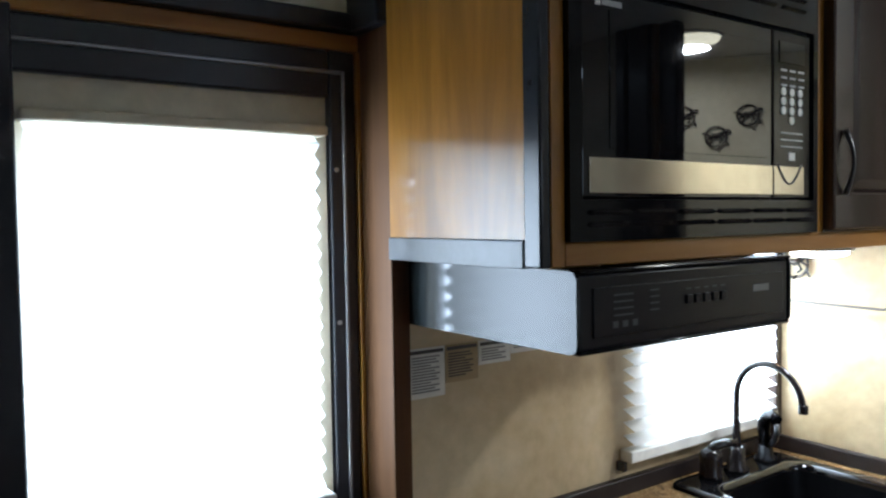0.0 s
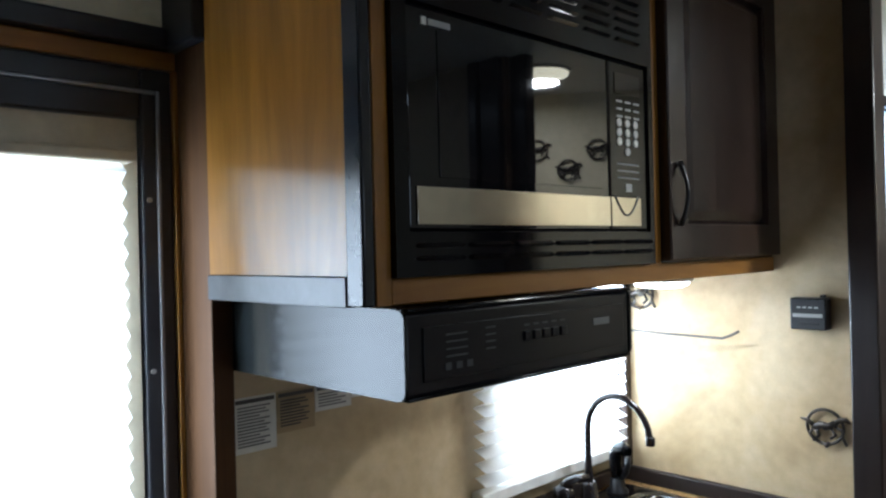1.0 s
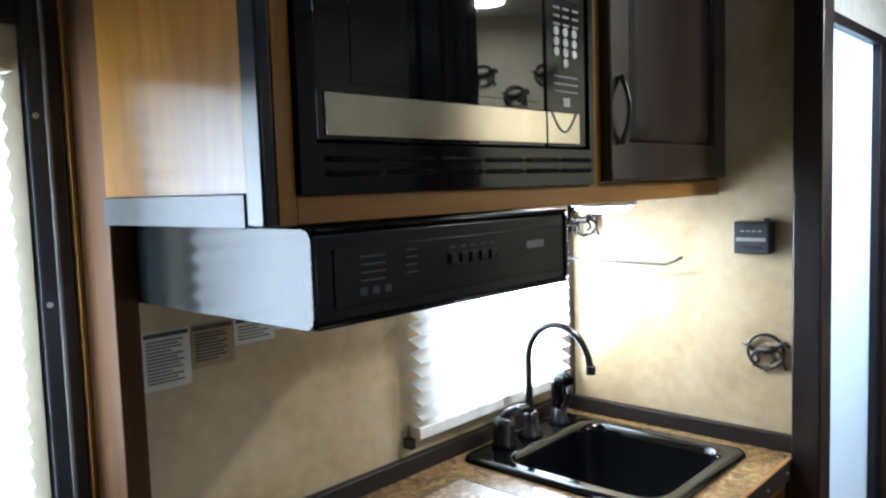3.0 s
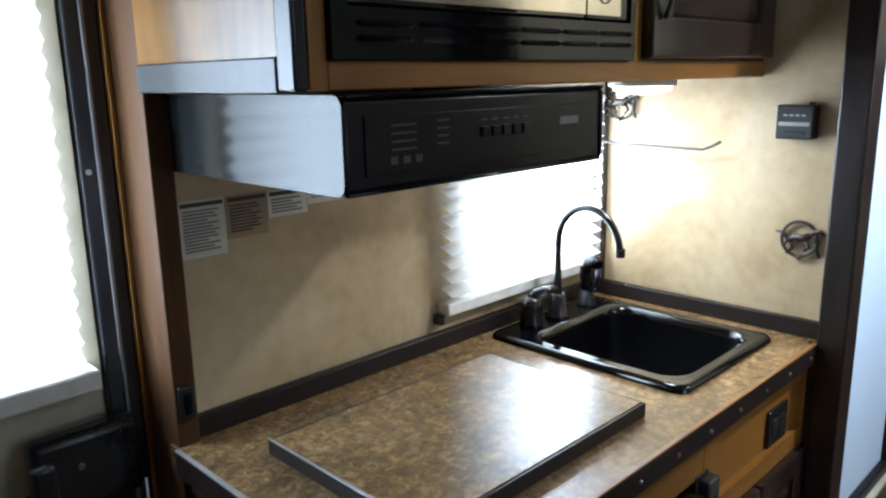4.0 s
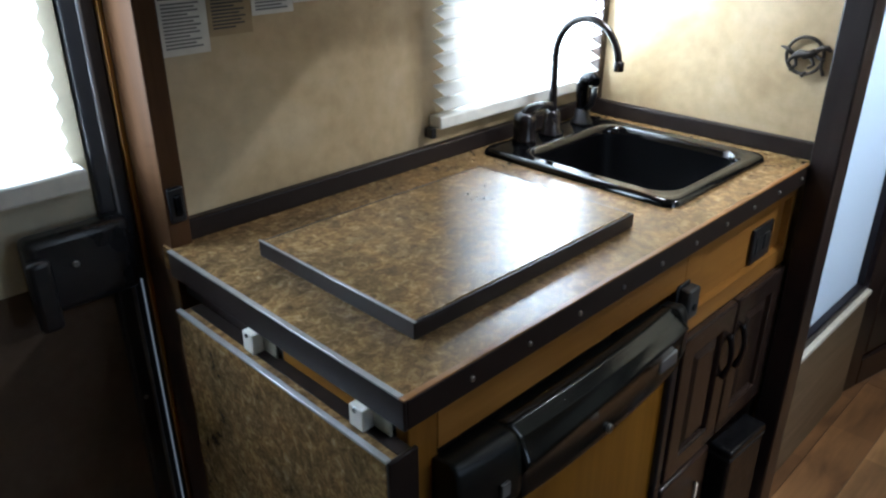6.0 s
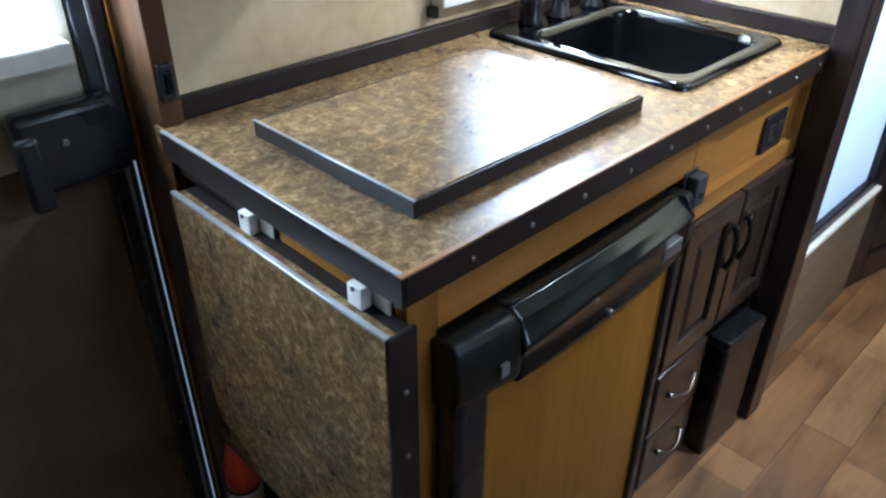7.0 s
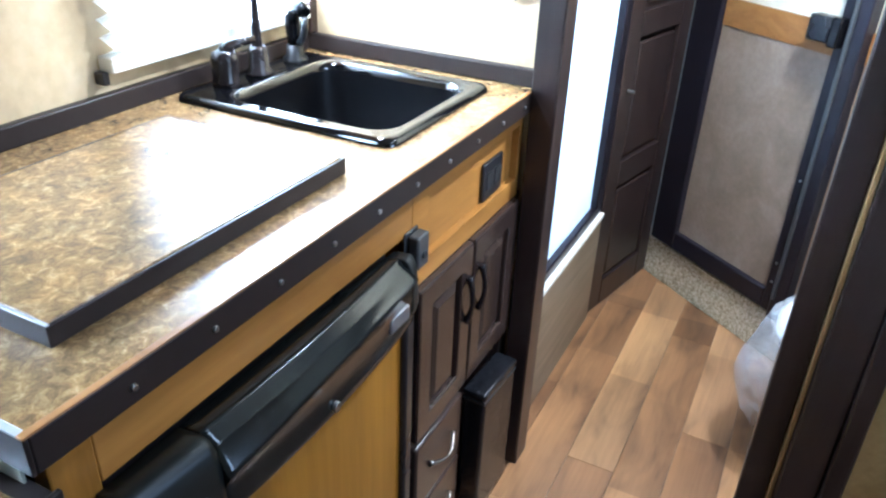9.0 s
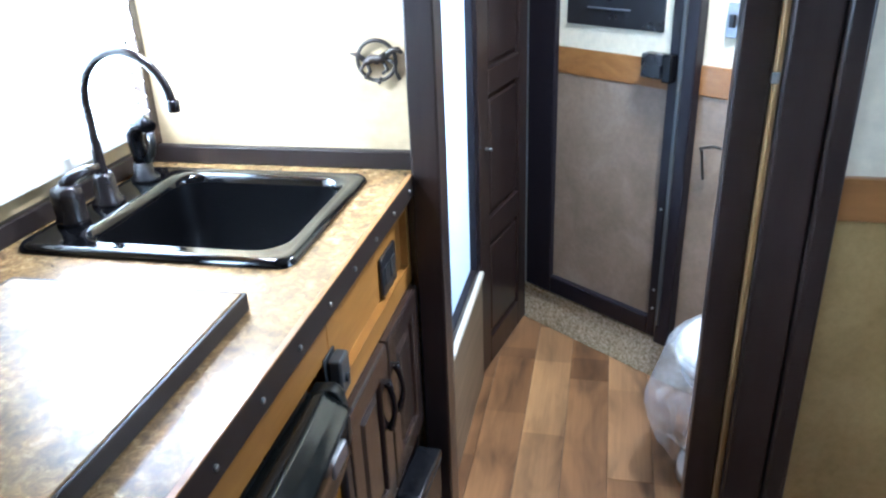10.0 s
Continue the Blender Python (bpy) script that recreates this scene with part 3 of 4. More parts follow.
def panel_door(parent, name, x0, x1, z0, z1, y, label, rail=0.055):
    """A framed door with a bevelled raised panel, front face at y."""
    b = wall_with_hole(x0, x1, y, y + 0.02, z0, z1, x0 + rail, x1 - rail, z0 + rail, z1 - rail)
    front = [e for e in b.edges if all(abs(v.co.y - y) < 1e-6 for v in e.verts) and len({round(v.co.x, 4) for v in e.verts} | {round(v.co.z, 4) for v in e.verts}) == 3]
    bmesh.ops.bevel(b, geom=front, offset=0.004, segments=2, profile=0.5, affect="EDGES")
    dr = part(name, b, DARK_V, parent, label)
    r = bmesh.new()
    i0, i1, k0, k1 = x0 + rail, x1 - rail, z0 + rail, z1 - rail
    outer = [r.verts.new(v) for v in ((i0, y + 0.0115, k0), (i1, y + 0.0115, k0), (i1, y + 0.0115, k1), (i0, y + 0.0115, k1))]
    g = 0.022
    inner = [r.verts.new(v) for v in ((i0 + g, y + 0.002, k0 + g), (i1 - g, y + 0.002, k0 + g), (i1 - g, y + 0.002, k1 - g), (i0 + g, y + 0.002, k1 - g))]
    for k in range(4):
        r.faces.new((outer[k], outer[(k + 1) % 4], inner[(k + 1) % 4], inner[k]))
    r.faces.new(inner)
    back = [r.verts.new((v.co.x, y + 0.019, v.co.z)) for v in outer]
    for k in range(4):
        r.faces.new((outer[k], back[k], back[(k + 1) % 4], outer[(k + 1) % 4]))
    r.faces.new(back[::-1])
    part("raised_panel", r, DARK_V, dr)
    return dr


FY = 0.862
cab = thing("kitchen_cabinet", (1.49, 1.1, 0), "honey and dark wood lower kitchen cabinet", "cabinet")
part("side", box(0.994, 1.006, 0.885, BACK - 0.001, 0.0, 0.862), DARK_V, cab)
part("side", box(2.01, 2.029, 0.872, BACK - 0.001, 0.0, 0.862), DARK_V, cab)
part("back", box(1.007, 2.009, 1.36, BACK - 0.001, 0.0, 0.862), DARK_V, cab)
part("divider", box(1.572, 1.582, 0.885, 1.35, 0.0, 0.862), WOOD_V, cab)
part("stile", box(0.9635, 1.008, FY, 0.884, 0.0, 0.868, 0.002), WOOD_V, cab, "honey wood stile beside the fridge")
part("top_rail", box(1.008, 1.575, FY, 0.884, 0.795, 0.868, 0.002), WOOD_X, cab, "honey wood rail above the fridge")
ap = wall_with_hole(1.575, 2.01, FY, 0.884, 0.690, 0.868, 1.625, 1.992, 0.728, 0.838)
part("apron", ap, WOOD_X, cab, "honey wood apron with a sunk panel")
part("sunk_panel", box(1.625, 1.992, 0.876, 0.884, 0.728, 0.838), WOOD_X, cab, "sunk honey wood panel")
part("stile", box(1.992, 2.028, 0.864, 0.884, 0.0, 0.69, 0.002), DARK_V, cab, "dark wood stile")
part("stile", box(1.5205, 1.5815, 0.866, 0.884, 0.0, 0.69, 0.002), DARK_V, cab, "dark wood stile")
part("mid_rail", box(1.582, 1.992, 0.868, 0.884, 0.362, 0.376), DARK_X, cab)
for k, (x0, x1, hx) in enumerate(((1.583, 1.780, 1.757), (1.787, 1.990, 1.810))):
    dr = panel_door(cab, "door", x0, x1, 0.376, 0.688, 0.848, "dark espresso raised-panel door", 0.045)
    part("handle", handle_bow(hx, 0.848, 0.535, 0.630, 0.010, 0.0050), BRONZE, dr, "dark bronze bow handle")
for z0, z1 in ((0.205, 0.360), (0.045, 0.200)):
    dr = part("drawer", box(1.583, 1.770, 0.848, 0.868, z0, z1, 0.006), DARK_X, cab, "dark espresso drawer front")
    part("handle", handle_bow((z0 + z1) / 2 + 0.012, 0.848, 1.628, 1.725, 0.016, 0.0038, flat=True), PULL, dr, "aged nickel bow pull")
part("toe_board", box(1.582, 2.009, 0.884, 0.895, 0.0, 0.362), DARK_X, cab, "dark board behind the lower opening")

sw = thing("switch_box", (1.577, 0.86, 0.73), "black switch box standing proud of the wood apron", "switch")
part("plate", box(1.547, 1.586, 0.8575, 0.8615, 0.732, 0.804, 0.002), RUBBER, sw)
part("body", box(1.551, 1.586, 0.838, 0.857, 0.745, 0.800, 0.004, seg=3), DARK_GREY, sw)
part("button", cyl((1.569, 0.8375, 0.767), 0.006, 0.005, "y", 16, 0.001), RUBBER, sw, "round black button")
vn = thing("outlet", (1.893, 0.87, 0.73), "black outlet plate in the sunk wood panel", "outlet")
part("plate", box(1.850, 1.936, 0.868, 0.8755, 0.730, 0.804, 0.003), BLACK_SATIN, vn)
for x in (1.876, 1.910):
    part("socket", box(x - 0.012, x + 0.012, 0.8665, 0.869, 0.750, 0.784, 0.001), RUBBER, vn)

# ---- counter ----
cnt = thing("countertop", (1.49, 1.11, 0.868), "brown granite-pattern laminate countertop with dark screwed edge", "countertop")


def counter_top():
    b = wall_with_hole(CNT_L, END - 0.001, -TOP, -0.870, CNT_F, BACK - 0.001, 1.612, 1.944, 0.928, 1.320)
    bmesh.ops.transform(b, matrix=Matrix(((1, 0, 0, 0), (0, 0, 1, 0), (0, -1, 0, 0), (0, 0, 0, 1))), verts=b.verts)
    return b


part("slab", counter_top(), LAMINATE, cnt)
part("front_edge", box(CNT_L, 1.991, CNT_F - 0.005, CNT_F - 0.0003, 0.866, TOP - 0.002, 0.0015), EDGE, cnt, "dark edge strip")
part("side_edge", box(CNT_L - 0.005, CNT_L - 0.0003, CNT_F - 0.005, BACK - 0.025, 0.866, TOP - 0.002, 0.0015), EDGE, cnt, "dark edge strip")
part("edge_line", box(CNT_L - 0.006, 1.991, CNT_F - 0.006, CNT_F + 0.002, TOP - 0.0015, TOP + 0.0012, 0.0008), WOOD_Y, cnt, "thin brown laminate edge")
# side edge is paler than the front: its highlight is in the colour
part("edge_line", box(CNT_L - 0.006, CNT_L + 0.002, CNT_F + 0.0025, BACK - 0.025, TOP - 0.0015, TOP + 0.0012, 0.0008), PALE_EDGE, cnt, "thin laminate edge with its highlight painted pale grey")
part("backsplash", box(0.9852, END - 0.02, BACK - 0.018, BACK - 0.001, TOP + 0.0005, 0.940, 0.003), EDGE, cnt, "dark brown back splash strip")
part("backsplash", box(END - 0.019, END - 0.001, 0.85, BACK - 0.001, TOP + 0.0005, 0.940, 0.003), EDGE, cnt, "dark brown end splash strip")
screw_bm = lambda x, z: cyl((x, CNT_F - 0.006, z), 0.0036, 0.004, "y", 10, 0.001)
for i in range(10):
    part("screw", screw_bm(1.045 + i * 0.102, 0.884), SCREW, cnt, "steel screw")

# stove cover
cv = thing("stove_cover", (1.26, 1.08, TOP), "granite-pattern laminate stove cover with dark edge on the counter", "stove cover")
part("board", box(1.034, 1.486, 0.925, 1.236, TOP + 0.004, 0.9305, 0.0015), LAMINATE, cv)
for bb in ((1.030, 1.490, 0.920, 0.9245), (1.030, 1.490, 1.2365, 1.241)):
    part("edge", box(bb[0], bb[1], bb[2], bb[3], TOP + 0.001, 0.9295, 0.0012), EDGE, cv, "dark edge strip")
for bb in ((1.029, 1.0335), (1.4865, 1.491)):
    part("edge", box(bb[0], bb[1], 0.9205, 1.2405, TOP + 0.001, 0.9295, 0.0012), EDGE, cv, "dark edge strip")
# the bright highlight along the cover's left edge, painted as a pale strip
part("edge_line", box(1.0282, 1.0325, 0.9195, 1.2415, 0.9297, 0.9318, 0.0008), PALE_EDGE, cv, "pale edge line with the highlight put into its colour")
part("clip", box(1.4915, 1.504, 0.932, 0.956, TOP + 0.001, TOP + 0.006, 0.001), SCREW, cv, "small steel clip")

# ---- sink ----
sk = thing("sink", (1.77, 1.12, TOP), "glossy black drop-in kitchen sink", "sink")


def rounded_loop(x0, x1, y0, y1, r, n=7):
    pts = []
    for cx, cy, a0 in ((x1 - r, y1 - r, 0), (x0 + r, y1 - r, 90), (x0 + r, y0 + r, 180), (x1 - r, y0 + r, 270)):
        for i in range(n):
            a = radians(a0 + 90 * i / (n - 1))
            pts.append((cx + r * math.cos(a), cy + r * math.sin(a)))
    return pts


def sink_shell(levels, closed):
    b = bmesh.new()
    rings = [[b.verts.new((x, y, z)) for x, y in rounded_loop(x0, x1, y0, y1, r)] for x0, x1, y0, y1, r, z in levels]
    for a, c in zip(rings, rings[1:]):
        n = len(a)
        for k in range(n):
            b.faces.new((a[k], a[(k + 1) % n], c[(k + 1) % n], c[k]))
    if closed:
        b.faces.new(rings[-1])
    for f in b.faces:
        f.smooth = True
    return b


RIM = [(1.597, 1.960, 0.912, 1.337, 0.024, TOP + 0.0005), (1.598, 1.959, 0.913, 1.336, 0.024, TOP + 0.007), (1.601, 1.956, 0.916, 1.333, 0.024, TOP + 0.011), (1.606, 1.951, 0.921, 1.328, 0.024, TOP + 0.0125),
       (1.611, 1.946, 0.926, 1.320, 0.026, TOP + 0.0122), (1.618, 1.944, 0.928, 1.268, 0.050, TOP + 0.011), (1.624, 1.939, 0.933, 1.263, 0.050, TOP + 0.0125), (1.631, 1.932, 0.940, 1.256, 0.050, TOP + 0.0105), (1.635, 1.928, 0.944, 1.252, 0.050, TOP + 0.004), (1.637, 1.926, 0.946, 1.250, 0.050, TOP - 0.004)]
BOWL = [RIM[-1], (1.640, 1.923, 0.949, 1.247, 0.050, TOP - 0.03), (1.652, 1.910, 0.962, 1.235, 0.052, 0.785), (1.665, 1.896, 0.976, 1.221, 0.052, 0.770), (1.695, 1.862, 1.005, 1.195, 0.05, 0.765)]
part("rim", sink_shell(RIM, False), SINK, sk)
part("basin", sink_shell(BOWL, True), SINK_INSIDE, sk, "deep black basin")
part("drain", cyl((1.77, 1.10, 0.767), 0.035, 0.006, "z", 24, 0.001), STEEL, sk, "steel drain")

fa = thing("faucet", (1.772, 1.30, TOP + 0.012), "dark bronze gooseneck faucet with side handle on the sink", "faucet")
part("base", revolve([(0.026, 0), (0.026, 0.006), (0.019, 0.012), (0.017, 0.045), (0.013, 0.052)], (1.772, 1.295, TOP + 0.0115)), BRONZE, fa)
arc = [(1.772, 1.295, 0.955 + 0.0205 * i) for i in range(7)]
for i in range(1, 19):
    a = math.pi * i / 18 * 0.90
    arc.append((1.772 - 0.018 * (1 - math.cos(a)) / 2, 1.295 - 0.079 * (1 - math.cos(a)), 1.080 + 0.080 * math.sin(a)))
arc.append((1.754, 1.136, 1.083))
part("spout", tube(arc, 0.0070, 12, taper=[1.5, 1.35, 1.2, 1.1] + [1.0] * (len(arc) - 4)), BRONZE, fa)
part("nozzle", cyl((1.754, 1.136, 1.083), 0.0096, 0.018, "z", 16, 0.002), BRONZE, fa)
hd = part("handle_body", revolve([(0.024, 0), (0.024, 0.008), (0.022, 0.012), (0.024, 0.044), (0.021, 0.056), (0.009, 0.062)], (1.690, 1.30, TOP + 0.0115)), BRONZE, fa)
lv = [(1.690, 1.30, 0.974), (1.697, 1.292, 0.984), (1.713, 1.282, 0.990), (1.736, 1.270, 0.991)]
part("lever", tube(lv, 0.009, 10, taper=[1.4, 1.2, 1.0, 0.8]), BRONZE, hd, "bronze lever")
sp = thing("side_sprayer", (1.888, 1.30, TOP + 0.012), "black side sprayer standing on the sink deck", "sprayer")
part("holder", revolve([(0.024, 0), (0.024, 0.005), (0.017, 0.012), (0.016, 0.030), (0.012, 0.032)], (1.888, 1.30, TOP + 0.0115)), BLACK_SATIN, sp)
part("body", tube([(1.888, 1.300, 0.946), (1.889, 1.302, 0.962), (1.891, 1.306, 0.985), (1.890, 1.304, 1.004), (1.885, 1.292, 1.018), (1.879, 1.276, 1.020), (1.874, 1.262, 1.014)], 0.0125, 12, taper=[0.95, 1.1, 1.15, 1.15, 1.15, 1.2, 0.95]), BLACK_GLOSS, sp)
part("trigger", tube([(1.882, 1.284, 0.954), (1.877, 1.271, 0.968), (1.874, 1.264, 0.986), (1.875, 1.264, 1.006)], 0.0065, 10), BLACK_SATIN, sp, "black trigger loop")

# ---- fold-down leaf at the counter's end ----
lf = thing("drop_leaf", (0.94, 1.08, 0.35), "folded-down granite-pattern counter leaf with dark edge", "counter leaf")
part("board", box(0.920, 0.938, 0.8505, 1.296, 0.352, 0.836), LAMINATE, lf)
part("top_edge", box(0.918, 0.926, 0.848, 1.297, 0.8365, 0.841, 0.001), PALE_EDGE, lf, "pale aluminium top edge")
fe = part("front_edge", box(0.920, 0.962, 0.844, 0.850, 0.350, 0.838, 0.0015), EDGE, lf, "dark edge strip with screws")
for z in (0.755, 0.655, 0.555, 0.455):
    part("screw", cyl((0.942, 0.843, z), 0.0036, 0.004, "y", 10, 0.001), SCREW, fe, "steel screw")
part("bottom_edge", box(0.9195, 0.9385, 0.8505, 1.296, 0.3475, 0.3515, 0.001), EDGE, lf, "dark bottom edge")
part("ledge", box(0.9385, 0.9575, 0.8505, 1.296, 0.824, 0.8362), EDGE, lf, "dark ledge")
for y in (1.135, 0.917):
    cl = thing("leaf_clip", (0.945, y, 0.84), "white plastic leaf clip under the counter edge", "clip", "leaf clips")
    part("body", box(0.9345, 0.9512, y - 0.013, y + 0.011, 0.837, 0.8655, 0.002), WHITE_PLASTIC, cl)
    part("plate", box(0.9515, 0.9545, y - 0.040, y + 0.004, 0.8365, 0.8655, 0.001), CLIP_PLATE, cl, "pale greyed plate")
    part("screw", cyl((0.9335, y - 0.001, 0.862), 0.003, 0.002, "x", 10), INK, cl, "dark screw hole")
part_b = thing("side_board", (0.957, 1.1, 0.84), "dark strip with a honey wood insert under the counter edge", "trim")
part("strip", box(0.958, 0.972, 0.885, 1.34, 0.8365, 0.8655), DARK_X, part_b)
part("insert", box(0.9555, 0.9578, 0.935, 1.085, 0.838, 0.8655), INSERT_WOOD, part_b, "honey wood insert")

# ---- fridge ----
fg = thing("fridge", (1.285, 0.86, 0), "small built-in fridge, honey wood door panel, black handle", "fridge")
part("case", box(1.012, 1.514, 0.872, 1.33, 0.02, 0.79), BLACK_SATIN, fg)
part("frame_upright", box(1.001, 1.062, 0.820, 0.861, 0.015, 0.786, 0.012, seg=3), BLACK_SATIN, fg, "black door frame")
part("frame_upright", box(1.490, 1.516, 0.822, 0.861, 0.015, 0.70, 0.006), BLACK_SATIN, fg, "black door frame")
part("frame_bottom", box(1.062, 1.490, 0.822, 0.861, 0.015, 0.045, 0.006), BLACK_SATIN, fg, "black door frame")
part("door_panel", box(1.0615, 1.4905, 0.832, 0.861, 0.045, 0.70), FRIDGE_WOOD, fg, "honey wood door panel")


def swept(x0, x1, prof, n=40):
    """A moulding along x: prof(f) gives the outline (out from the front, height) at the fraction f of its length."""
    b = bmesh.new()
    rows = []
    for i in range(n + 1):
        f = i / n
        rows.append([b.verts.new((x0 + (x1 - x0) * f, 0.861 - d, z)) for d, z in prof(f)])
    m = len(rows[0])
    for a, c in zip(rows, rows[1:]):
        for k in range(m):
            b.faces.new((a[k], a[(k + 1) % m], c[(k + 1) % m], c[k])).smooth = True
    b.faces.new(rows[0])
    b.faces.new(rows[-1][::-1])
    return b


def bow(f):
    return math.sin(math.pi * f) ** 0.7


def cap_outline(f):
    """Rounded end shell of the handle band, f across the whole band."""
    s = bow(f)
    return [(0.0, 0.790), (0.026 + 0.006 * s, 0.794), (0.033 + 0.010 * s, 0.790), (0.038 + 0.013 * s, 0.780), (0.041 + 0.015 * s, 0.750), (0.042 + 0.015 * s, 0.718 - 0.008 * s), (0.039 + 0.014 * s, 0.706 - 0.010 * s), (0.031 + 0.010 * s, 0.699 - 0.010 * s), (0.0, 0.695 - 0.010 * s)]


def grip_outline(g):
    """Glossy grip between the end shells: fine steps on top, a bowed ridge, a hollow below it."""
    f = 0.215 + 0.745 * g
    s = bow(f)
    ridge = 0.748 + 0.022 * g + 0.006 * math.sin(math.pi * g)
    o = 0.014 * s
    return [(0.0, 0.7905), (0.016 + o, 0.7945), (0.020 + o, 0.7925), (0.021 + o, 0.7895), (0.026 + o, 0.7880), (0.027 + o, 0.7850), (0.033 + o, 0.7835), (0.034 + o, 0.7805),
            (0.046 + o, ridge + 0.004), (0.050 + o, ridge), (0.048 + o, ridge - 0.004), (0.0445 + o, ridge - 0.010), (0.0415 + o, 0.728), (0.0405 + o, 0.718), (0.0425 + o, 0.710 - 0.008 * s), (0.0430 + o, 0.703 - 0.010 * s), (0.038 + o, 0.697 - 0.011 * s), (0.0, 0.695 - 0.010 * s)]


hn = part("handle", swept(0.9985, 1.0985, lambda g: cap_outline(0.215 * g), 14), SATIN_SHELL, fg, "satin black end shell of the handle")
part("end_shell", swept(1.4975, 1.5185, lambda g: cap_outline(0.96 + 0.04 * g), 6), SATIN_SHELL, hn, "satin black end shell")
part("grip", swept(1.099, 1.497, grip_outline), GRIP, hn, "glossy black bowed grip")
part("badge", box(1.425, 1.475, 0.8085, 0.818, 0.718, 0.742, 0.003), GREY_METAL, hn, "grey badge plate")
part("lock", cyl((1.285, 0.8055, 0.702), 0.007, 0.010, "y", 14, 0.001), SCREW, hn, "small steel lock")
part("mark", box(1.060, 1.075, 0.8055, 0.8105, 0.722, 0.742, 0.001), BADGE, hn, "small grey mark")

# black box in front of the lower opening
bn = thing("black_case", (1.93, 0.85, 0), "black plastic case standing against the lower cabinet", "case")


def case_mesh(w, d, z0, z1, bev):
    b = box(-w / 2, w / 2, -d / 2, d / 2, z0, z1, bev, seg=3)
    bmesh.ops.transform(b, matrix=pose(1.888, 0.838, 0.0, 0, 0, -3), verts=b.verts)
    return b


part("body", case_mesh(0.148, 0.050, 0.0, 0.312, 0.008), CRINKLED, bn)
part("lid", case_mesh(0.151, 0.053, 0.3125, 0.332, 0.006), CRINKLED, bn, "glossy black lid")
part("seam", case_mesh(0.149, 0.051, 0.304, 0.312, 0.002), RUBBER, bn)

# ---- extinguisher ----
ex = thing("fire_extinguisher", (0.952, 1.324, 0.05), "small red fire extinguisher with white label hung by the door", "extinguisher")
EXM = pose(0.9475, 1.318, 0.0) @ Matrix.Diagonal((1.2, 1.2, 1.03, 1))


def ext(prof):
    b = revolve(prof, (0, 0, 0), 24)
    bmesh.ops.transform(b, matrix=EXM, verts=b.verts)
    return b


part("base", ext([(0.022, 0.050), (0.026, 0.054), (0.027, 0.060), (0.027, 0.115)]), RED, ex)
part("label_band", ext([(0.0274, 0.115), (0.0274, 0.200)]), LABEL, ex, "off-white label band")
part("collar", ext([(0.0272, 0.200), (0.0272, 0.207)]), RUBBER, ex, "black collar")
part("top", ext([(0.027, 0.207), (0.0265, 0.235), (0.022, 0.275), (0.014, 0.308), (0.004, 0.322)]), RED, ex, "tapered red top")
part("bracket", box(0.9795, 0.9938, 1.302, 1.346, 0.06, 0.24, 0.003), BLACK_SATIN, ex, "black wall bracket")

# ---- range hood ----
hd = thing("range_hood", (1.22, 1.18, 1.30), "black range hood under the microwave cabinet", "range hood")


def side_plate(x0, x1):
    """A side sheet with a rounded lower front corner and a rising lower edge to the wall."""
    b = bmesh.new()
    out = [(0.986, 1.400), (0.981, 1.392)] + [(0.981 + 0.012 * (1 - math.cos(radians(a))), 1.312 - 0.012 * math.sin(radians(a))) for a in (0, 30, 60, 90)] + [(1.373, 1.300), (1.373, 1.402), (0.995, 1.402)]
    lo = [b.verts.new((x0, y, z)) for y, z in out]
    hi = [b.verts.new((x1, y, z)) for y, z in out]
    b.faces.new(lo)
    b.faces.new(hi[::-1])
    for k in range(len(out)):
        b.faces.new((lo[k], hi[k], hi[(k + 1) % len(out)], lo[(k + 1) % len(out)]))
    return b


part("side", side_plate(0.985, 0.989), HOOD_SIDE, hd, "glossy hood side")
part("side", side_plate(1.441, 1.445), HOOD_SIDE, hd, "glossy hood side")
fp = part("front", box(0.9892, 1.4408, 0.984, 1.000, 1.302, 1.398, 0.005, seg=3), HOOD_BLACK, hd, "black front panel")
part("top_lip", box(0.9892, 1.4408, 0.978, 1.010, 1.3985, 1.4035, 0.002), BLACK_GLOSS, hd, "glossy black lip")
part("bottom_lip", box(0.9892, 1.4408, 0.980, 1.010, 1.299, 1.3042, 0.002), BLACK_GLOSS, hd, "glossy black lip")
part("control_panel", box(1.015, 1.425, 0.9818, 0.9845, 1.318, 1.380, 0.001), HOOD_BLACK, fp, "black control panel")
part("filter", box(1.0, 1.43, 1.02, 1.36, 1.312, 1.318), GREY_METAL, hd, "grey filter")
for k in range(4):
    part("print_bar", box(1.050, 1.086, 0.981, 0.9822, 1.368 - 0.0085 * k, 1.370 - 0.0085 * k), FAINT_INK, fp, "faint print")
for k in range(3):
    part("print_bar", box(1.048 + 0.018 * k, 1.058 + 0.018 * k, 0.981, 0.9822, 1.328, 1.336), FAINT_INK, fp, "faint print")
for k in range(4):
    part("print_bar", box(1.118, 1.136, 0.981, 0.9822, 1.370 - 0.0085 * k, 1.372 - 0.0085 * k), FAINT_INK, fp, "faint print")
for k in range(5):
    part("button", box(1.190 + 0.019 * k, 1.203 + 0.019 * k, 0.978, 0.9825, 1.348, 1.360, 0.001), HOOD_BLACK, fp, "black push button")
    part("print_bar", box(1.191 + 0.019 * k, 1.202 + 0.019 * k, 0.981, 0.9822, 1.367, 1.369), FAINT_INK, fp, "faint print")
part("badge", box(1.345, 1.385, 0.9808, 0.9824, 1.354, 1.364), BADGE, fp, "small grey badge")

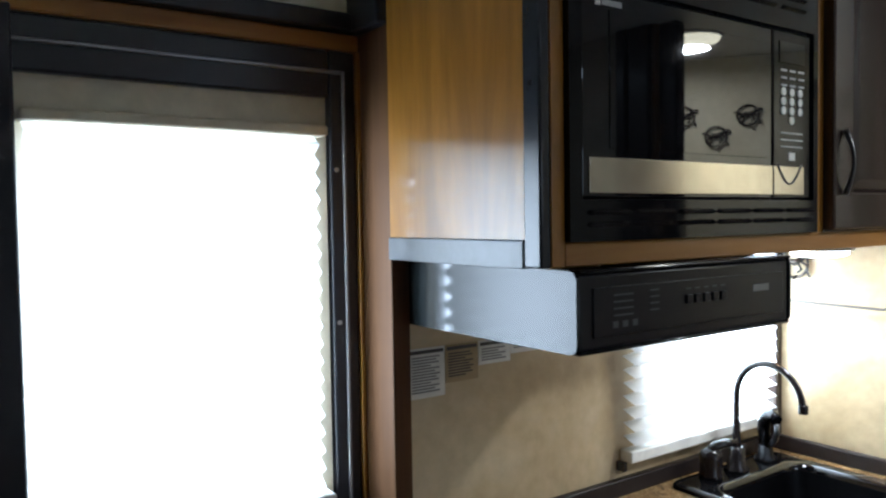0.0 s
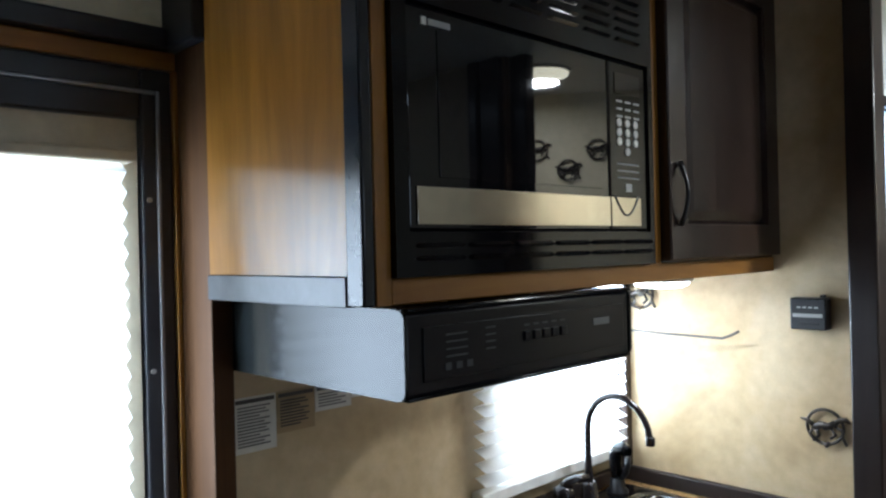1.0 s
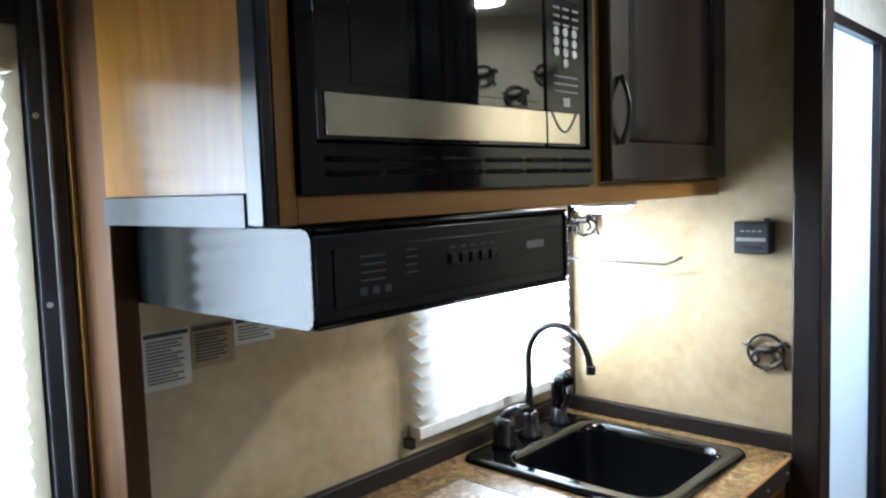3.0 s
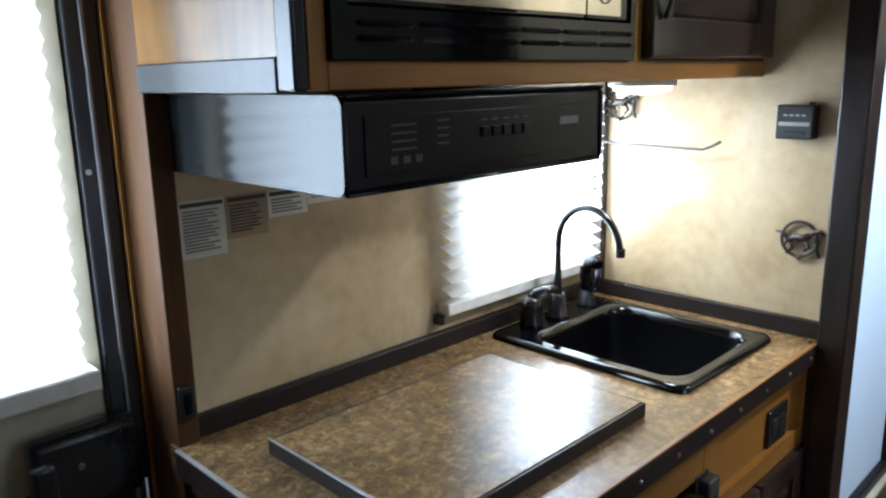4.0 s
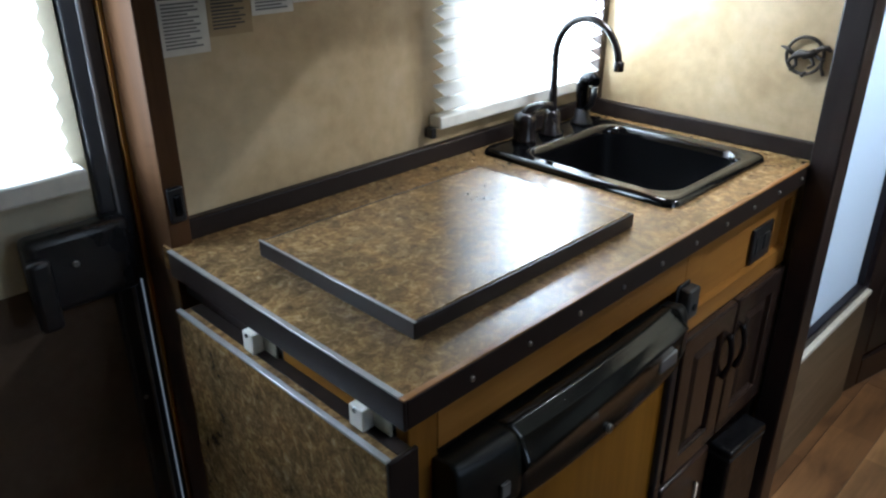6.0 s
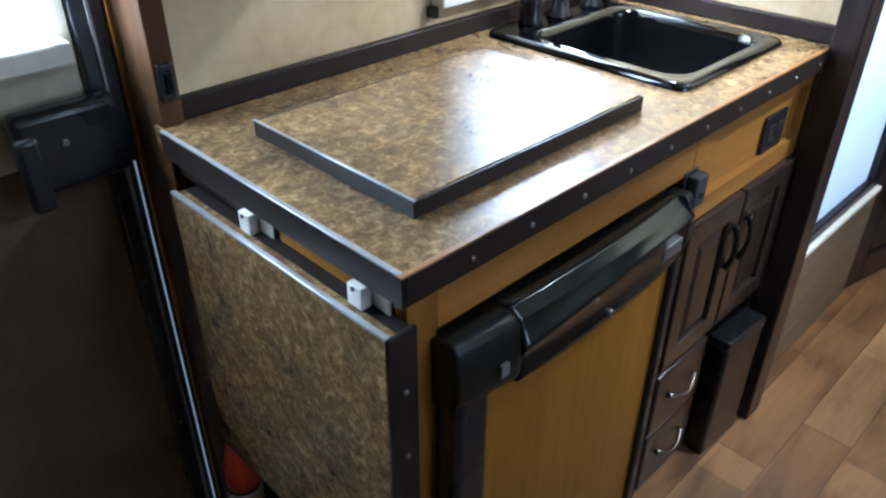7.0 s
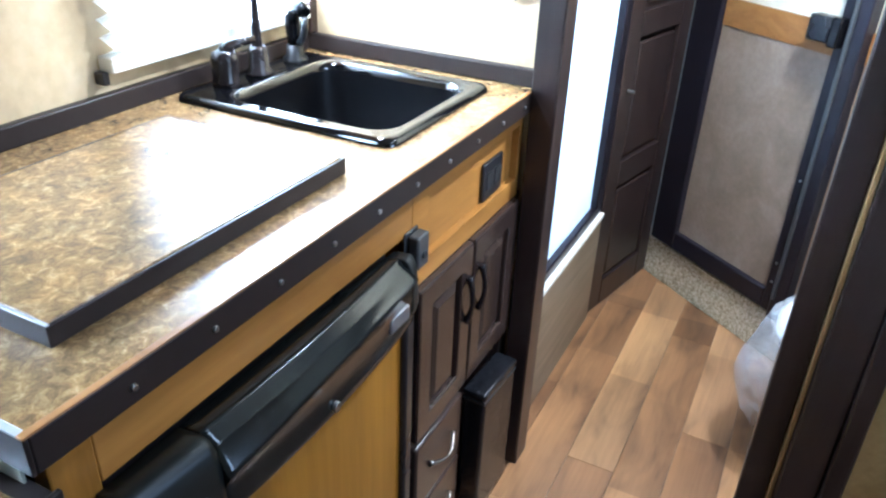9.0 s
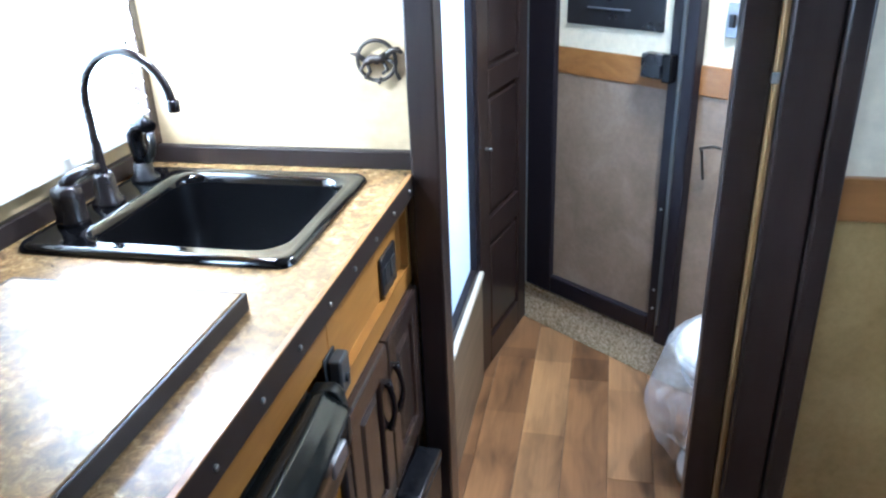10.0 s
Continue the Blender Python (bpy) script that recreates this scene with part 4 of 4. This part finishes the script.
# ---- upper cabinet with microwave ----
uc = thing("upper_cabinet", (1.49, 1.19, 1.405), "honey wood upper cabinet with dark door over the counter", "cabinet")
part("side_panel", box(0.950, 0.962, 1.032, 1.3505, 1.440, CEILING - 0.001), WOOD_V, uc, "varnished honey wood side panel")
part("corner_trim", box(0.947, 0.964, 1.0005, 1.0315, 1.406, CEILING - 0.001, 0.003), TRIM_GLOSS, uc, "dark glossy corner trim")
part("base_trim", box(0.946, 0.962, 1.032, 1.3505, 1.4045, 1.4395, 0.0015), BASE_TRIM, uc, "grey metal base trim")
part("stile", box(0.9642, 0.986, 1.0, 1.02, 1.406, CEILING - 0.001, 0.001), WOOD_V, uc, "honey wood stile")
part("bottom_rail", box(0.986, 2.029, 1.0, 1.02, 1.406, 1.436, 0.002), WOOD_X, uc, "honey wood bottom rail")
part("stile", box(1.5405, 1.572, 1.0, 1.02, 1.436, CEILING - 0.001, 0.001), WOOD_V, uc, "honey wood stile")
part("top_rail", box(0.986, 1.5405, 1.0, 1.02, 1.868, CEILING - 0.001), WOOD_X, uc)
part("bottom", box(0.9865, 2.029, 1.02, BACK - 0.001, 1.4065, 1.418), WOOD_X, uc)
part("stile", box(1.572, 2.029, 1.003, 1.02, 1.436, CEILING - 0.001), DARK_V, uc, "dark face frame")
dr = panel_door(uc, "door", 1.574, 2.022, 1.440, CEILING - 0.005, 0.982, "dark espresso raised-panel door", 0.062)
part("handle", handle_bow(1.600, 0.982, 1.498, 1.603, 0.014, 0.0036), BLACK_SATIN, dr, "dark bow handle")

pk = thing("under_cabinet_lamp", (1.80, 1.13, 1.406), "lit round white lamp under the upper cabinet", "lamp")
part("ring", cyl((1.80, 1.13, 1.400), 0.062, 0.0125, "z", 32, 0.003), WHITE_PLASTIC, pk)
part("lens", revolve([(0.054, 0.0), (0.052, -0.006), (0.040, -0.011), (0.01, -0.014)], (1.80, 1.13, 1.3935)), GLOW_COOL, pk, "glowing lens")

mw = thing("microwave", (1.263, 1.1, 1.436), "black built-in microwave with steel strip in the upper cabinet", "microwave")
part("body", box(1.0, 1.53, 1.004, 1.34, 1.445, 1.85), BLACK_SATIN, mw)
tf = wall_with_hole(0.9865, 1.540, 0.9915, 1.0035, 1.4365, 1.867, 1.008, 1.527, 1.488, 1.752)
part("trim_frame", tf, BLACK_GLOSS, mw, "glossy black trim frame")
part("door", box(1.009, 1.4175, 0.9955, 1.0035, 1.489, 1.750, 0.004), BLACK_GLASS, mw, "black glass door")
part("window", box(1.06, 1.40, 0.9943, 0.9957, 1.552, 1.725, 0.0005), BLACK_GLASS, mw, "dark window pane")
part("steel_strip", box(1.022, 1.4165, 0.9935, 0.9956, 1.496, 1.541, 0.001), STEEL, mw, "brushed steel strip")
cp = part("control_panel", box(1.4185, 1.526, 0.9955, 1.0035, 1.489, 1.750, 0.004), BLACK_GLOSS, mw, "black control panel")
part("steel_strip", box(1.4195, 1.503, 0.9935, 0.9956, 1.496, 1.541, 0.001), STEEL, mw, "brushed steel strip")
part("release_arc", tube([(1.428 + 0.066 * i / 12, 0.9930, 1.543 - 0.030 * math.sin(math.pi * i / 12)) for i in range(13)], 0.0014, 6), BLACK_SATIN, cp, "curved black groove")
part("display", box(1.436, 1.506, 0.9943, 0.9957, 1.700, 1.732), BLACK_GLASS, cp, "dark display")
for r in range(3):
    for c in range(3):
        part("key", box(1.440 + c * 0.024, 1.456 + c * 0.024, 0.9943, 0.9957, 1.664 + r * 0.0115, 1.667 + r * 0.0115), PALE_INK, cp, "faint print")
for r in range(4):
    for c in range(3 if r else 1):
        part("key", cyl((1.446 + c * 0.023 if r else 1.469, 0.9947, 1.612 + r * 0.0145), 0.0064, 0.002, "y", 14), BUTTON, cp, "round pale key")
for r in range(3):
    part("key", box(1.440, 1.500, 0.9943, 0.9957, 1.570 + r * 0.0105, 1.5722 + r * 0.0105), PALE_INK, cp, "faint print")
part("key", box(1.462, 1.478, 0.9943, 0.9957, 1.550, 1.562), BUTTON, cp, "square pale key")
part("badge", box(1.035, 1.043, 0.9940, 0.9957, 1.728, 1.737), BUTTON, mw, "small pale badge")
part("badge", box(1.046, 1.082, 0.9940, 0.9957, 1.729, 1.736), PALE_INK, mw, "small grey wordmark")


def louvre(x0, x1, z):
    b = bmesh.new()
    v = [b.verts.new(p) for p in ((x0, 0.9913, z), (x1, 0.9913, z), (x1, 0.985, z - 0.004), (x0, 0.985, z - 0.004), (x1, 0.9913, z - 0.007), (x0, 0.9913, z - 0.007))]
    b.faces.new((v[0], v[1], v[2], v[3]))
    b.faces.new((v[3], v[2], v[4], v[5]))
    b.faces.new((v[0], v[3], v[5]))
    b.faces.new((v[1], v[4], v[2]))
    return b


for i in range(6):
    for z in (1.476, 1.461):
        part("louvre", louvre(1.020 + i * 0.0865, 1.092 + i * 0.0865, z), LOUVRE, mw)
    for k in range(5):
        part("louvre", louvre(1.030 + i * 0.082, 1.088 + i * 0.082, 1.786 + k * 0.0155), LOUVRE, mw)

# ---- things on the kitchen walls ----
for k, (x0, x1, z0, mat, lab) in enumerate(((0.993, 1.065, 1.171, LABEL, "off-white printed warning sticker on the kitchen wall"), (1.0665, 1.136, 1.190, TAN_LABEL, "brown translucent printed sticker on the kitchen wall"), (1.1375, 1.209, 1.212, LABEL, "off-white printed warning sticker on the kitchen wall"), (1.2105, 1.284, 1.224, LABEL, "off-white printed warning sticker on the kitchen wall"))):
    st = thing("sticker", ((x0 + x1) / 2, BACK, z0), lab, "sticker", "wall stickers")
    part("sheet", box(x0, x1, BACK - 0.0022, BACK - 0.0008, z0, 1.254), mat, st)
    part("print_bar", box(x0 + 0.003, x1 - 0.003, BACK - 0.0034, BACK - 0.0024, 1.245, 1.251), INK, st, "dark heading bar")
    z = 1.238
    j = 0
    while z > z0 + 0.006:
        w = (0.92, 0.80, 0.88, 0.62, 0.9, 0.75)[(j + k) % 6]
        part("print_bar", box(x0 + 0.006, x0 + 0.006 + (x1 - x0 - 0.012) * w, BACK - 0.0034, BACK - 0.0024, z, z + 0.0022), PRINT if mat is LABEL else INK, st, "line of print")
        z -= 0.0048
        j += 1

dt = thing("gas_detector", (END, 0.92, 1.29), "black plastic gas detector on the end wall", "detector")
part("body", box(END - 0.034, END - 0.001, 0.890, 0.958, 1.291, 1.354, 0.003), BLACK_SATIN, dt)
part("strip", box(END - 0.0355, END - 0.0335, 0.896, 0.952, 1.316, 1.323), PALE_INK, dt, "grey strip")
part("slot", box(END - 0.0365, END - 0.0335, 0.903, 0.940, 1.300, 1.306, 0.001), RUBBER, dt, "black slot")
for k in range(4):
    part("print_bar", box(END - 0.0352, END - 0.0338, 0.904 + 0.011 * k, 0.911 + 0.011 * k, 1.334, 1.337), PALE_INK, dt, "faint print")
part("tab", box(END - 0.02, END - 0.006, 0.897, 0.905, 1.3538, 1.360, 0.001), BLACK_SATIN, dt)


def horse_ring(m):
    """A round iron ornament, 0.07 across, with a leaping horse in its ring; its back on local z = 0."""
    b = tube([(0.034 * math.cos(2 * math.pi * i / 28), 0.034 * math.sin(2 * math.pi * i / 28), 0.008) for i in range(29)], 0.0034, 8)
    tube([(-0.020, -0.004, 0.010), (-0.008, 0.004, 0.012), (0.008, 0.003, 0.012), (0.020, 0.010, 0.011)], 0.0075, 8, b, [0.9, 1.0, 0.95, 0.9])
    tube([(0.018, 0.008, 0.011), (0.029, 0.018, 0.011), (0.040, 0.019, 0.011), (0.047, 0.013, 0.010)], 0.0055, 8, b, [1.1, 0.9, 0.9, 0.5])
    tube([(0.018, 0.004, 0.011), (0.033, -0.004, 0.011), (0.034, -0.018, 0.011), (0.040, -0.032, 0.010)], 0.0032, 6, b)
    tube([(0.012, 0.0, 0.011), (0.020, -0.014, 0.011), (0.010, -0.022, 0.010)], 0.0032, 6, b)
    tube([(-0.016, -0.004, 0.011), (-0.012, -0.018, 0.011), (-0.022, -0.030, 0.010)], 0.0034, 6, b)
    tube([(-0.020, -0.002, 0.011), (-0.028, -0.016, 0.011), (-0.020, -0.026, 0.010)], 0.0032, 6, b)
    tube([(-0.020, 0.0, 0.011), (-0.032, 0.010, 0.010), (-0.046, 0.012, 0.009)], 0.0045, 6, b, [1.0, 1.0, 0.4])
    cyl((0, 0.0, 0.004), 0.007, 0.008, "z", 12, bm=b)
    tube([(0.006, -0.030, 0.008), (0.006, -0.036, 0.020), (0.006, -0.030, 0.028)], 0.003, 6, b)
    bmesh.ops.transform(b, matrix=m, verts=b.verts)
    return b


def on_end_wall(y, z):
    return Matrix(((0, 0, -1, END), (-1, 0, 0, y), (0, 1, 0, z), (0, 0, 0, 1)))


def on_bulkhead(u, z):
    return DIAG @ Matrix(((1, 0, 0, u), (0, 0, -1, 0), (0, 1, 0, z), (0, 0, 0, 1))) @ Matrix.Diagonal((-1, 1, 1, 1))


hk = mesh_object("wall_hook", horse_ring(on_end_wall(0.905, 1.098)), IRON)
tagged(hk, "dark iron wall hook with a horse in a ring", "hook", "horse hooks")
tp = thing("towel_holder", (END, 1.31, 1.353), "dark iron towel holder with a grey wire bar", "towel holder")
part("ornament", horse_ring(on_end_wall(1.312, 1.352)), IRON, tp)
part("bar", tube([(END - 0.012, 1.325, 1.345), (END - 0.03, 1.352, 1.340), (END - 0.035, 1.358, 1.325), (END - 0.035, 1.358, 1.285), (END - 0.035, 1.355, 1.272), (END - 0.036, 1.342, 1.268), (END - 0.04, 1.22, 1.265), (END - 0.044, 1.095, 1.264), (END - 0.045, 1.075, 1.272), (END - 0.046, 1.058, 1.281)], 0.0030, 8), WIRE, tp, "grey wire bar")

# ---- bathroom ----
setting("wall_shower_back", box(2.10, 2.80, 1.36, 1.43, 0, CEILING), SHOWER, "smooth white shower wall", "wall")
setting("wall_shower_side", box(2.80, 2.86, 0.86, 1.43, 0, CEILING), SHOWER, "smooth white shower wall", "wall")
setting("wall_shower_near", box(2.092, 2.10, 0.86, 1.36, 0, CEILING), SHOWER, "smooth white shower wall", "wall")
setting("wall_closet", box(2.86, 3.25, 1.0, 1.43, 0, CEILING), CREAM, "plain closing wall behind the closet", "wall")
setting("wall_bathroom", box(2.09, 3.2, -0.72, -0.62, 0, CEILING), CREAM, "plain cream bathroom wall", "wall")
cb = setting("shower_curb", box(2.0905, 2.70, 0.842, 0.90, 0, 0.352, 0.002), CURB_WOOD, "tan wood-look panelled shower curb", "shower curb")
part("cap", box(2.0905, 2.70, 0.836, 0.90, 0.3525, 0.368, 0.003), LABEL, cb, "off-white cap strip")
sd = thing("shower_door", (2.42, 0.86, 0.37), "frosted white shower door in a black frame", "shower door")
part("pane", box(2.0905, 2.640, 0.866, 0.871, 0.398, 1.752), FROST, sd, "frosted white pane")
part("rail", box(2.0905, 2.70, 0.848, 0.885, 0.3685, 0.398, 0.003), DOOR_BLACK, sd, "black bottom rail")
part("rail", box(2.0905, 2.70, 0.848, 0.885, 1.752, 1.776, 0.003), DOOR_BLACK, sd, "black top rail")
part("stile", box(2.640, 2.70, 0.846, 0.885, 0.398, 1.752, 0.003), DOOR_BLACK, sd, "black stile")
sh = setting("wall_over_shower", box(2.0905, 2.80, 0.85, 0.885, 1.776, CEILING), SHOWER, "white strip above the shower door", "wall")

# tall dark closet door between shower and bulkhead
ANG = math.atan2(0.758 - 0.846, 3.098 - 2.705)
CL = Matrix.Translation((2.705, 0.846, 0)) @ Matrix.Rotation(ANG, 4, "Z")
clo = thing("closet_door", (2.9, 0.80, 0), "tall dark espresso raised-panel closet door", "door")
LEN = 0.40


def closet(bm):
    bmesh.ops.transform(bm, matrix=CL, verts=bm.verts)
    return bm


b = box(0, 0.075, 0, 0.022, 0.008, CEILING - 0.01, 0.003)
box(LEN - 0.075, LEN, 0, 0.022, 0.008, CEILING - 0.01, 0.003, bm=b)
for z0, z1 in ((0.008, 0.10), (0.42, 0.50), (0.86, 0.93), (1.40, 1.48), (1.88, 1.99)):
    box(0.075, LEN - 0.075, 0, 0.022, z0, z1, 0.003, bm=b)
box(0.075, LEN - 0.075, 0.014, 0.022, 0.10, 1.88, bm=b)
part("frame", closet(b), CASING, clo)
for z0, z1 in ((0.10, 0.42), (0.50, 0.86), (0.93, 1.40), (1.48, 1.88)):
    part("raised_panel", closet(box(0.090, LEN - 0.090, 0.003, 0.014, z0 + 0.015, z1 - 0.015, 0.006)), CASING, clo)
part("knob", closet(cyl((0.04, -0.012, 0.72), 0.005, 0.022, "y", 12, 0.002)), SCREW, clo, "small steel knob")

# slanted bulkhead with its door
bk = setting("wall_bulkhead", slanted(box(-0.05, 1.65, 0.004, 0.06, 0, CEILING)), CREAM, "cream slanted bulkhead wall with the rear door", "wall")
part("lower_panel", slanted(box(0.5785, 1.65, -0.004, 0.0035, 0.0, 0.872)), LEATHER, bk, "brown vinyl lower panel")
part("wood_band", slanted(box(0.5785, 1.65, -0.008, 0.0035, 0.8725, 0.948, 0.002)), WOOD_Y, bk, "honey wood band")
part("corner_strip", slanted(box(-0.012, 0.008, -0.008, 0.0035, 0.137, CEILING)), LABEL, bk, "pale corner strip")
step = setting("carpet_step", slanted(box(-0.01, 1.0, -0.012, 0.0, 0.0, 0.137, 0.004)), CARPET, "beige carpeted step under the rear door", "step")
d2 = thing("door_2", (2.94, 0.53, 0.14), "closed rear door, cream over brown panel, black metal frame", "door", "", "structure")
part("lower_panel", slanted(box(0.115, 0.50, -0.004, 0.003, 0.205, 0.872)), LEATHER, d2, "brown vinyl lower panel")
part("wood_band", slanted(box(0.115, 0.50, -0.006, 0.003, 0.8725, 0.948, 0.001)), WOOD_Y, d2, "honey wood band")
part("upper_panel", slanted(box(0.115, 0.50, -0.004, 0.003, 0.9485, 1.80)), CREAM, d2, "cream upper panel")
part("frame_upright", slanted(box(0.010, 0.115, -0.022, 0.003, 0.145, 1.86, 0.004)), DOOR_BLACK, d2, "black metal upright")
part("frame_upright", slanted(box(0.495, 0.530, -0.022, 0.003, 0.145, 1.86, 0.004)), DOOR_BLACK, d2, "black metal upright")
part("frame_sill", slanted(box(0.115, 0.495, -0.022, 0.003, 0.145, 0.205, 0.004)), DOOR_BLACK, d2, "black metal sill")
part("frame_head", slanted(box(0.115, 0.495, -0.022, 0.003, 1.80, 1.86, 0.004)), DOOR_BLACK, d2, "black metal head")
part("jamb", slanted(box(0.5305, 0.578, -0.035, 0.003, 0.138, 1.90, 0.004)), DOOR_BLACK, d2, "black metal jamb")
part("jamb_edge", slanted(box(0.534, 0.546, -0.040, -0.0352, 0.20, 1.90, 0.002)), DARK_GREY, d2, "grey metal seal edge")
lk = part("latch", slanted(box(0.425, 0.49, -0.045, -0.0065, 0.905, 0.968, 0.006)), BLACK_SATIN, d2, "black plastic latch")
part("keeper", slanted(box(0.494, 0.522, -0.052, -0.0225, 0.900, 0.972, 0.005)), BLACK_GLOSS, lk)
for z in (0.915, 0.955, 0.30, 0.55, 0.24):
    part("screw", slanted(cyl((0.512, -0.0235, z), 0.0035, 0.003, "y", 8)), SCREW, d2, "steel screw")
wn = part("vent_window", slanted(box(0.146, 0.464, -0.010, -0.0042, 1.016, 1.45, 0.002)), BLACK_SATIN, d2, "dark screened window")
part("bar", slanted(box(0.22, 0.36, -0.014, -0.0105, 1.062, 1.066)), GREY_METAL, wn, "thin grey line")
ws = thing("wall_plate", (2.72, 0.24, 1.05), "grey switch plate on the bulkhead wall", "switch")
part("plate", slanted(box(0.632, 0.70, -0.006, 0.003, 1.02, 1.10, 0.002)), GREY_METAL, ws)
part("toggle", slanted(box(0.642, 0.656, -0.016, -0.0062, 1.045, 1.075, 0.002)), BLACK_SATIN, ws)
wr = thing("paper_holder", (2.72, 0.25, 0.70), "dark wire paper holder on the brown panel", "paper holder")
part("wire", slanted(tube([(0.618, -0.010, 0.66), (0.618, -0.03, 0.74), (0.622, -0.045, 0.752), (0.66, -0.05, 0.765), (0.70, -0.045, 0.762), (0.70, -0.006, 0.76)], 0.004, 8)), IRON, wr)
for u, z in ((0.960, 1.805), (0.856, 1.733), (0.755, 1.800)):
    hk = mesh_object("wall_hook", horse_ring(on_bulkhead(u, z)), IRON)
    tagged(hk, "dark iron wall hook with a horse in a ring", "hook", "horse hooks")
cl = thing("ceiling_lamp", (2.255, 0.21, CEILING), "lit round ceiling lamp in the bathroom", "lamp")
part("ring", cyl((2.255, 0.21, CEILING - 0.005), 0.096, 0.009, "z", 32, 0.002), WHITE_PLASTIC, cl)
part("lens", revolve([(0.090, 0.0), (0.086, -0.008), (0.05, -0.014)], (2.255, 0.21, CEILING - 0.0098)), GLOW_WARM, cl, "warm glowing lens")

# toilet wrapped in film
to = thing("toilet", (2.36, 0.10, 0), "white toilet wrapped in clear plastic film", "toilet")
part("pedestal", revolve([(0.145, 0.0), (0.145, 0.03), (0.105, 0.08), (0.085, 0.18), (0.12, 0.24), (0.155, 0.305)], (2.36, 0.10, 0.0), 32, sx=0.95, sy=1.35), PORCELAIN, to)
part("bowl", revolve([(0.15, 0.0), (0.172, 0.035), (0.178, 0.055), (0.165, 0.06)], (2.36, 0.10, 0.305), 32, sx=1.0, sy=1.28), PORCELAIN, to)
part("lid", revolve([(0.172, 0.0), (0.178, 0.012), (0.165, 0.03), (0.05, 0.036)], (2.36, 0.10, 0.366), 32, sx=1.0, sy=1.28), PORCELAIN, to)
part("tank", box(2.16, 2.38, -0.24, -0.135, 0.36, 0.70, 0.02, seg=3), PORCELAIN, to)


def film():
    """A loose plastic bag pulled over the bowl: gathered folds, a ragged hem."""
    rng = random.Random(4)
    prof = [(0.165, 0.105), (0.190, 0.145), (0.214, 0.185), (0.222, 0.225), (0.216, 0.265), (0.206, 0.305), (0.198, 0.345), (0.190, 0.378), (0.165, 0.402), (0.115, 0.414), (0.06, 0.417), (0.02, 0.418)]
    b = bmesh.new()
    seg = 112
    waves = [(n, rng.uniform(0, 6.3), rng.uniform(-0.6, 0.6), rng.uniform(0.5, 1.0)) for n in (5, 8, 13, 19, 27, 38)]
    rings = []
    for j, (r, z) in enumerate(prof):
        low = max(0.0, 1.0 - j / 8)
        ring = []
        for k in range(seg):
            a = 2 * math.pi * k / seg
            fold = sum(g * math.sin(n * a + ph + tw * j) / n ** 0.6 for n, ph, tw, g in waves)
            w = 1 + fold * (0.016 + 0.075 * low) + rng.uniform(-0.008, 0.008)
            ring.append(b.verts.new((2.36 + r * w * math.cos(a), 0.10 + 1.28 * r * w * math.sin(a), z + (0.030 * math.sin(6 * a + 1.0) + 0.018 * math.sin(17 * a)) * (j < 2) + rng.uniform(-0.004, 0.004))))
        rings.append(ring)
    for a, c in zip(rings, rings[1:]):
        for k in range(seg):
            b.faces.new((a[k], a[(k + 1) % seg], c[(k + 1) % seg], c[k]))
    b.faces.new(rings[-1])
    return b


part("film", film(), FILM, to, "crumpled clear plastic film")

# ---- floor, laid in planks along x ----
fl = setting("floor", box(-1.4, 3.3, -0.72, 1.46, -0.06, -0.004), EDGE, "brown wood-look vinyl plank floor", "floor")
W, LENGTH = 0.1155, 0.948
b = box(0, LENGTH - 0.0008, 0, W - 0.0011, -0.0035, 0.0, 0.0004, seg=1)
plank_mesh = bpy.data.meshes.new("plank")
b.to_mesh(plank_mesh)
b.free()
plank_mesh.materials.append(PLANK)
ENDS = (2.308, 2.738, 2.085, 2.83, 1.87, 2.47, 1.68)
for row in range(-9, 9):
    y = 0.351 + row * W
    x = ENDS[row % 7] - 5 * LENGTH
    end = min(3.2, 3.13 - (0.758 - y - W) * 0.66)
    while x < end - 0.02:
        if x + LENGTH > -1.35:
            lo, hi = max(x, -1.395), min(x + LENGTH, end)
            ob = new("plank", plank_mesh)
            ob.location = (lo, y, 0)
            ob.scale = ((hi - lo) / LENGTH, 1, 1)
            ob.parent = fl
        x += LENGTH
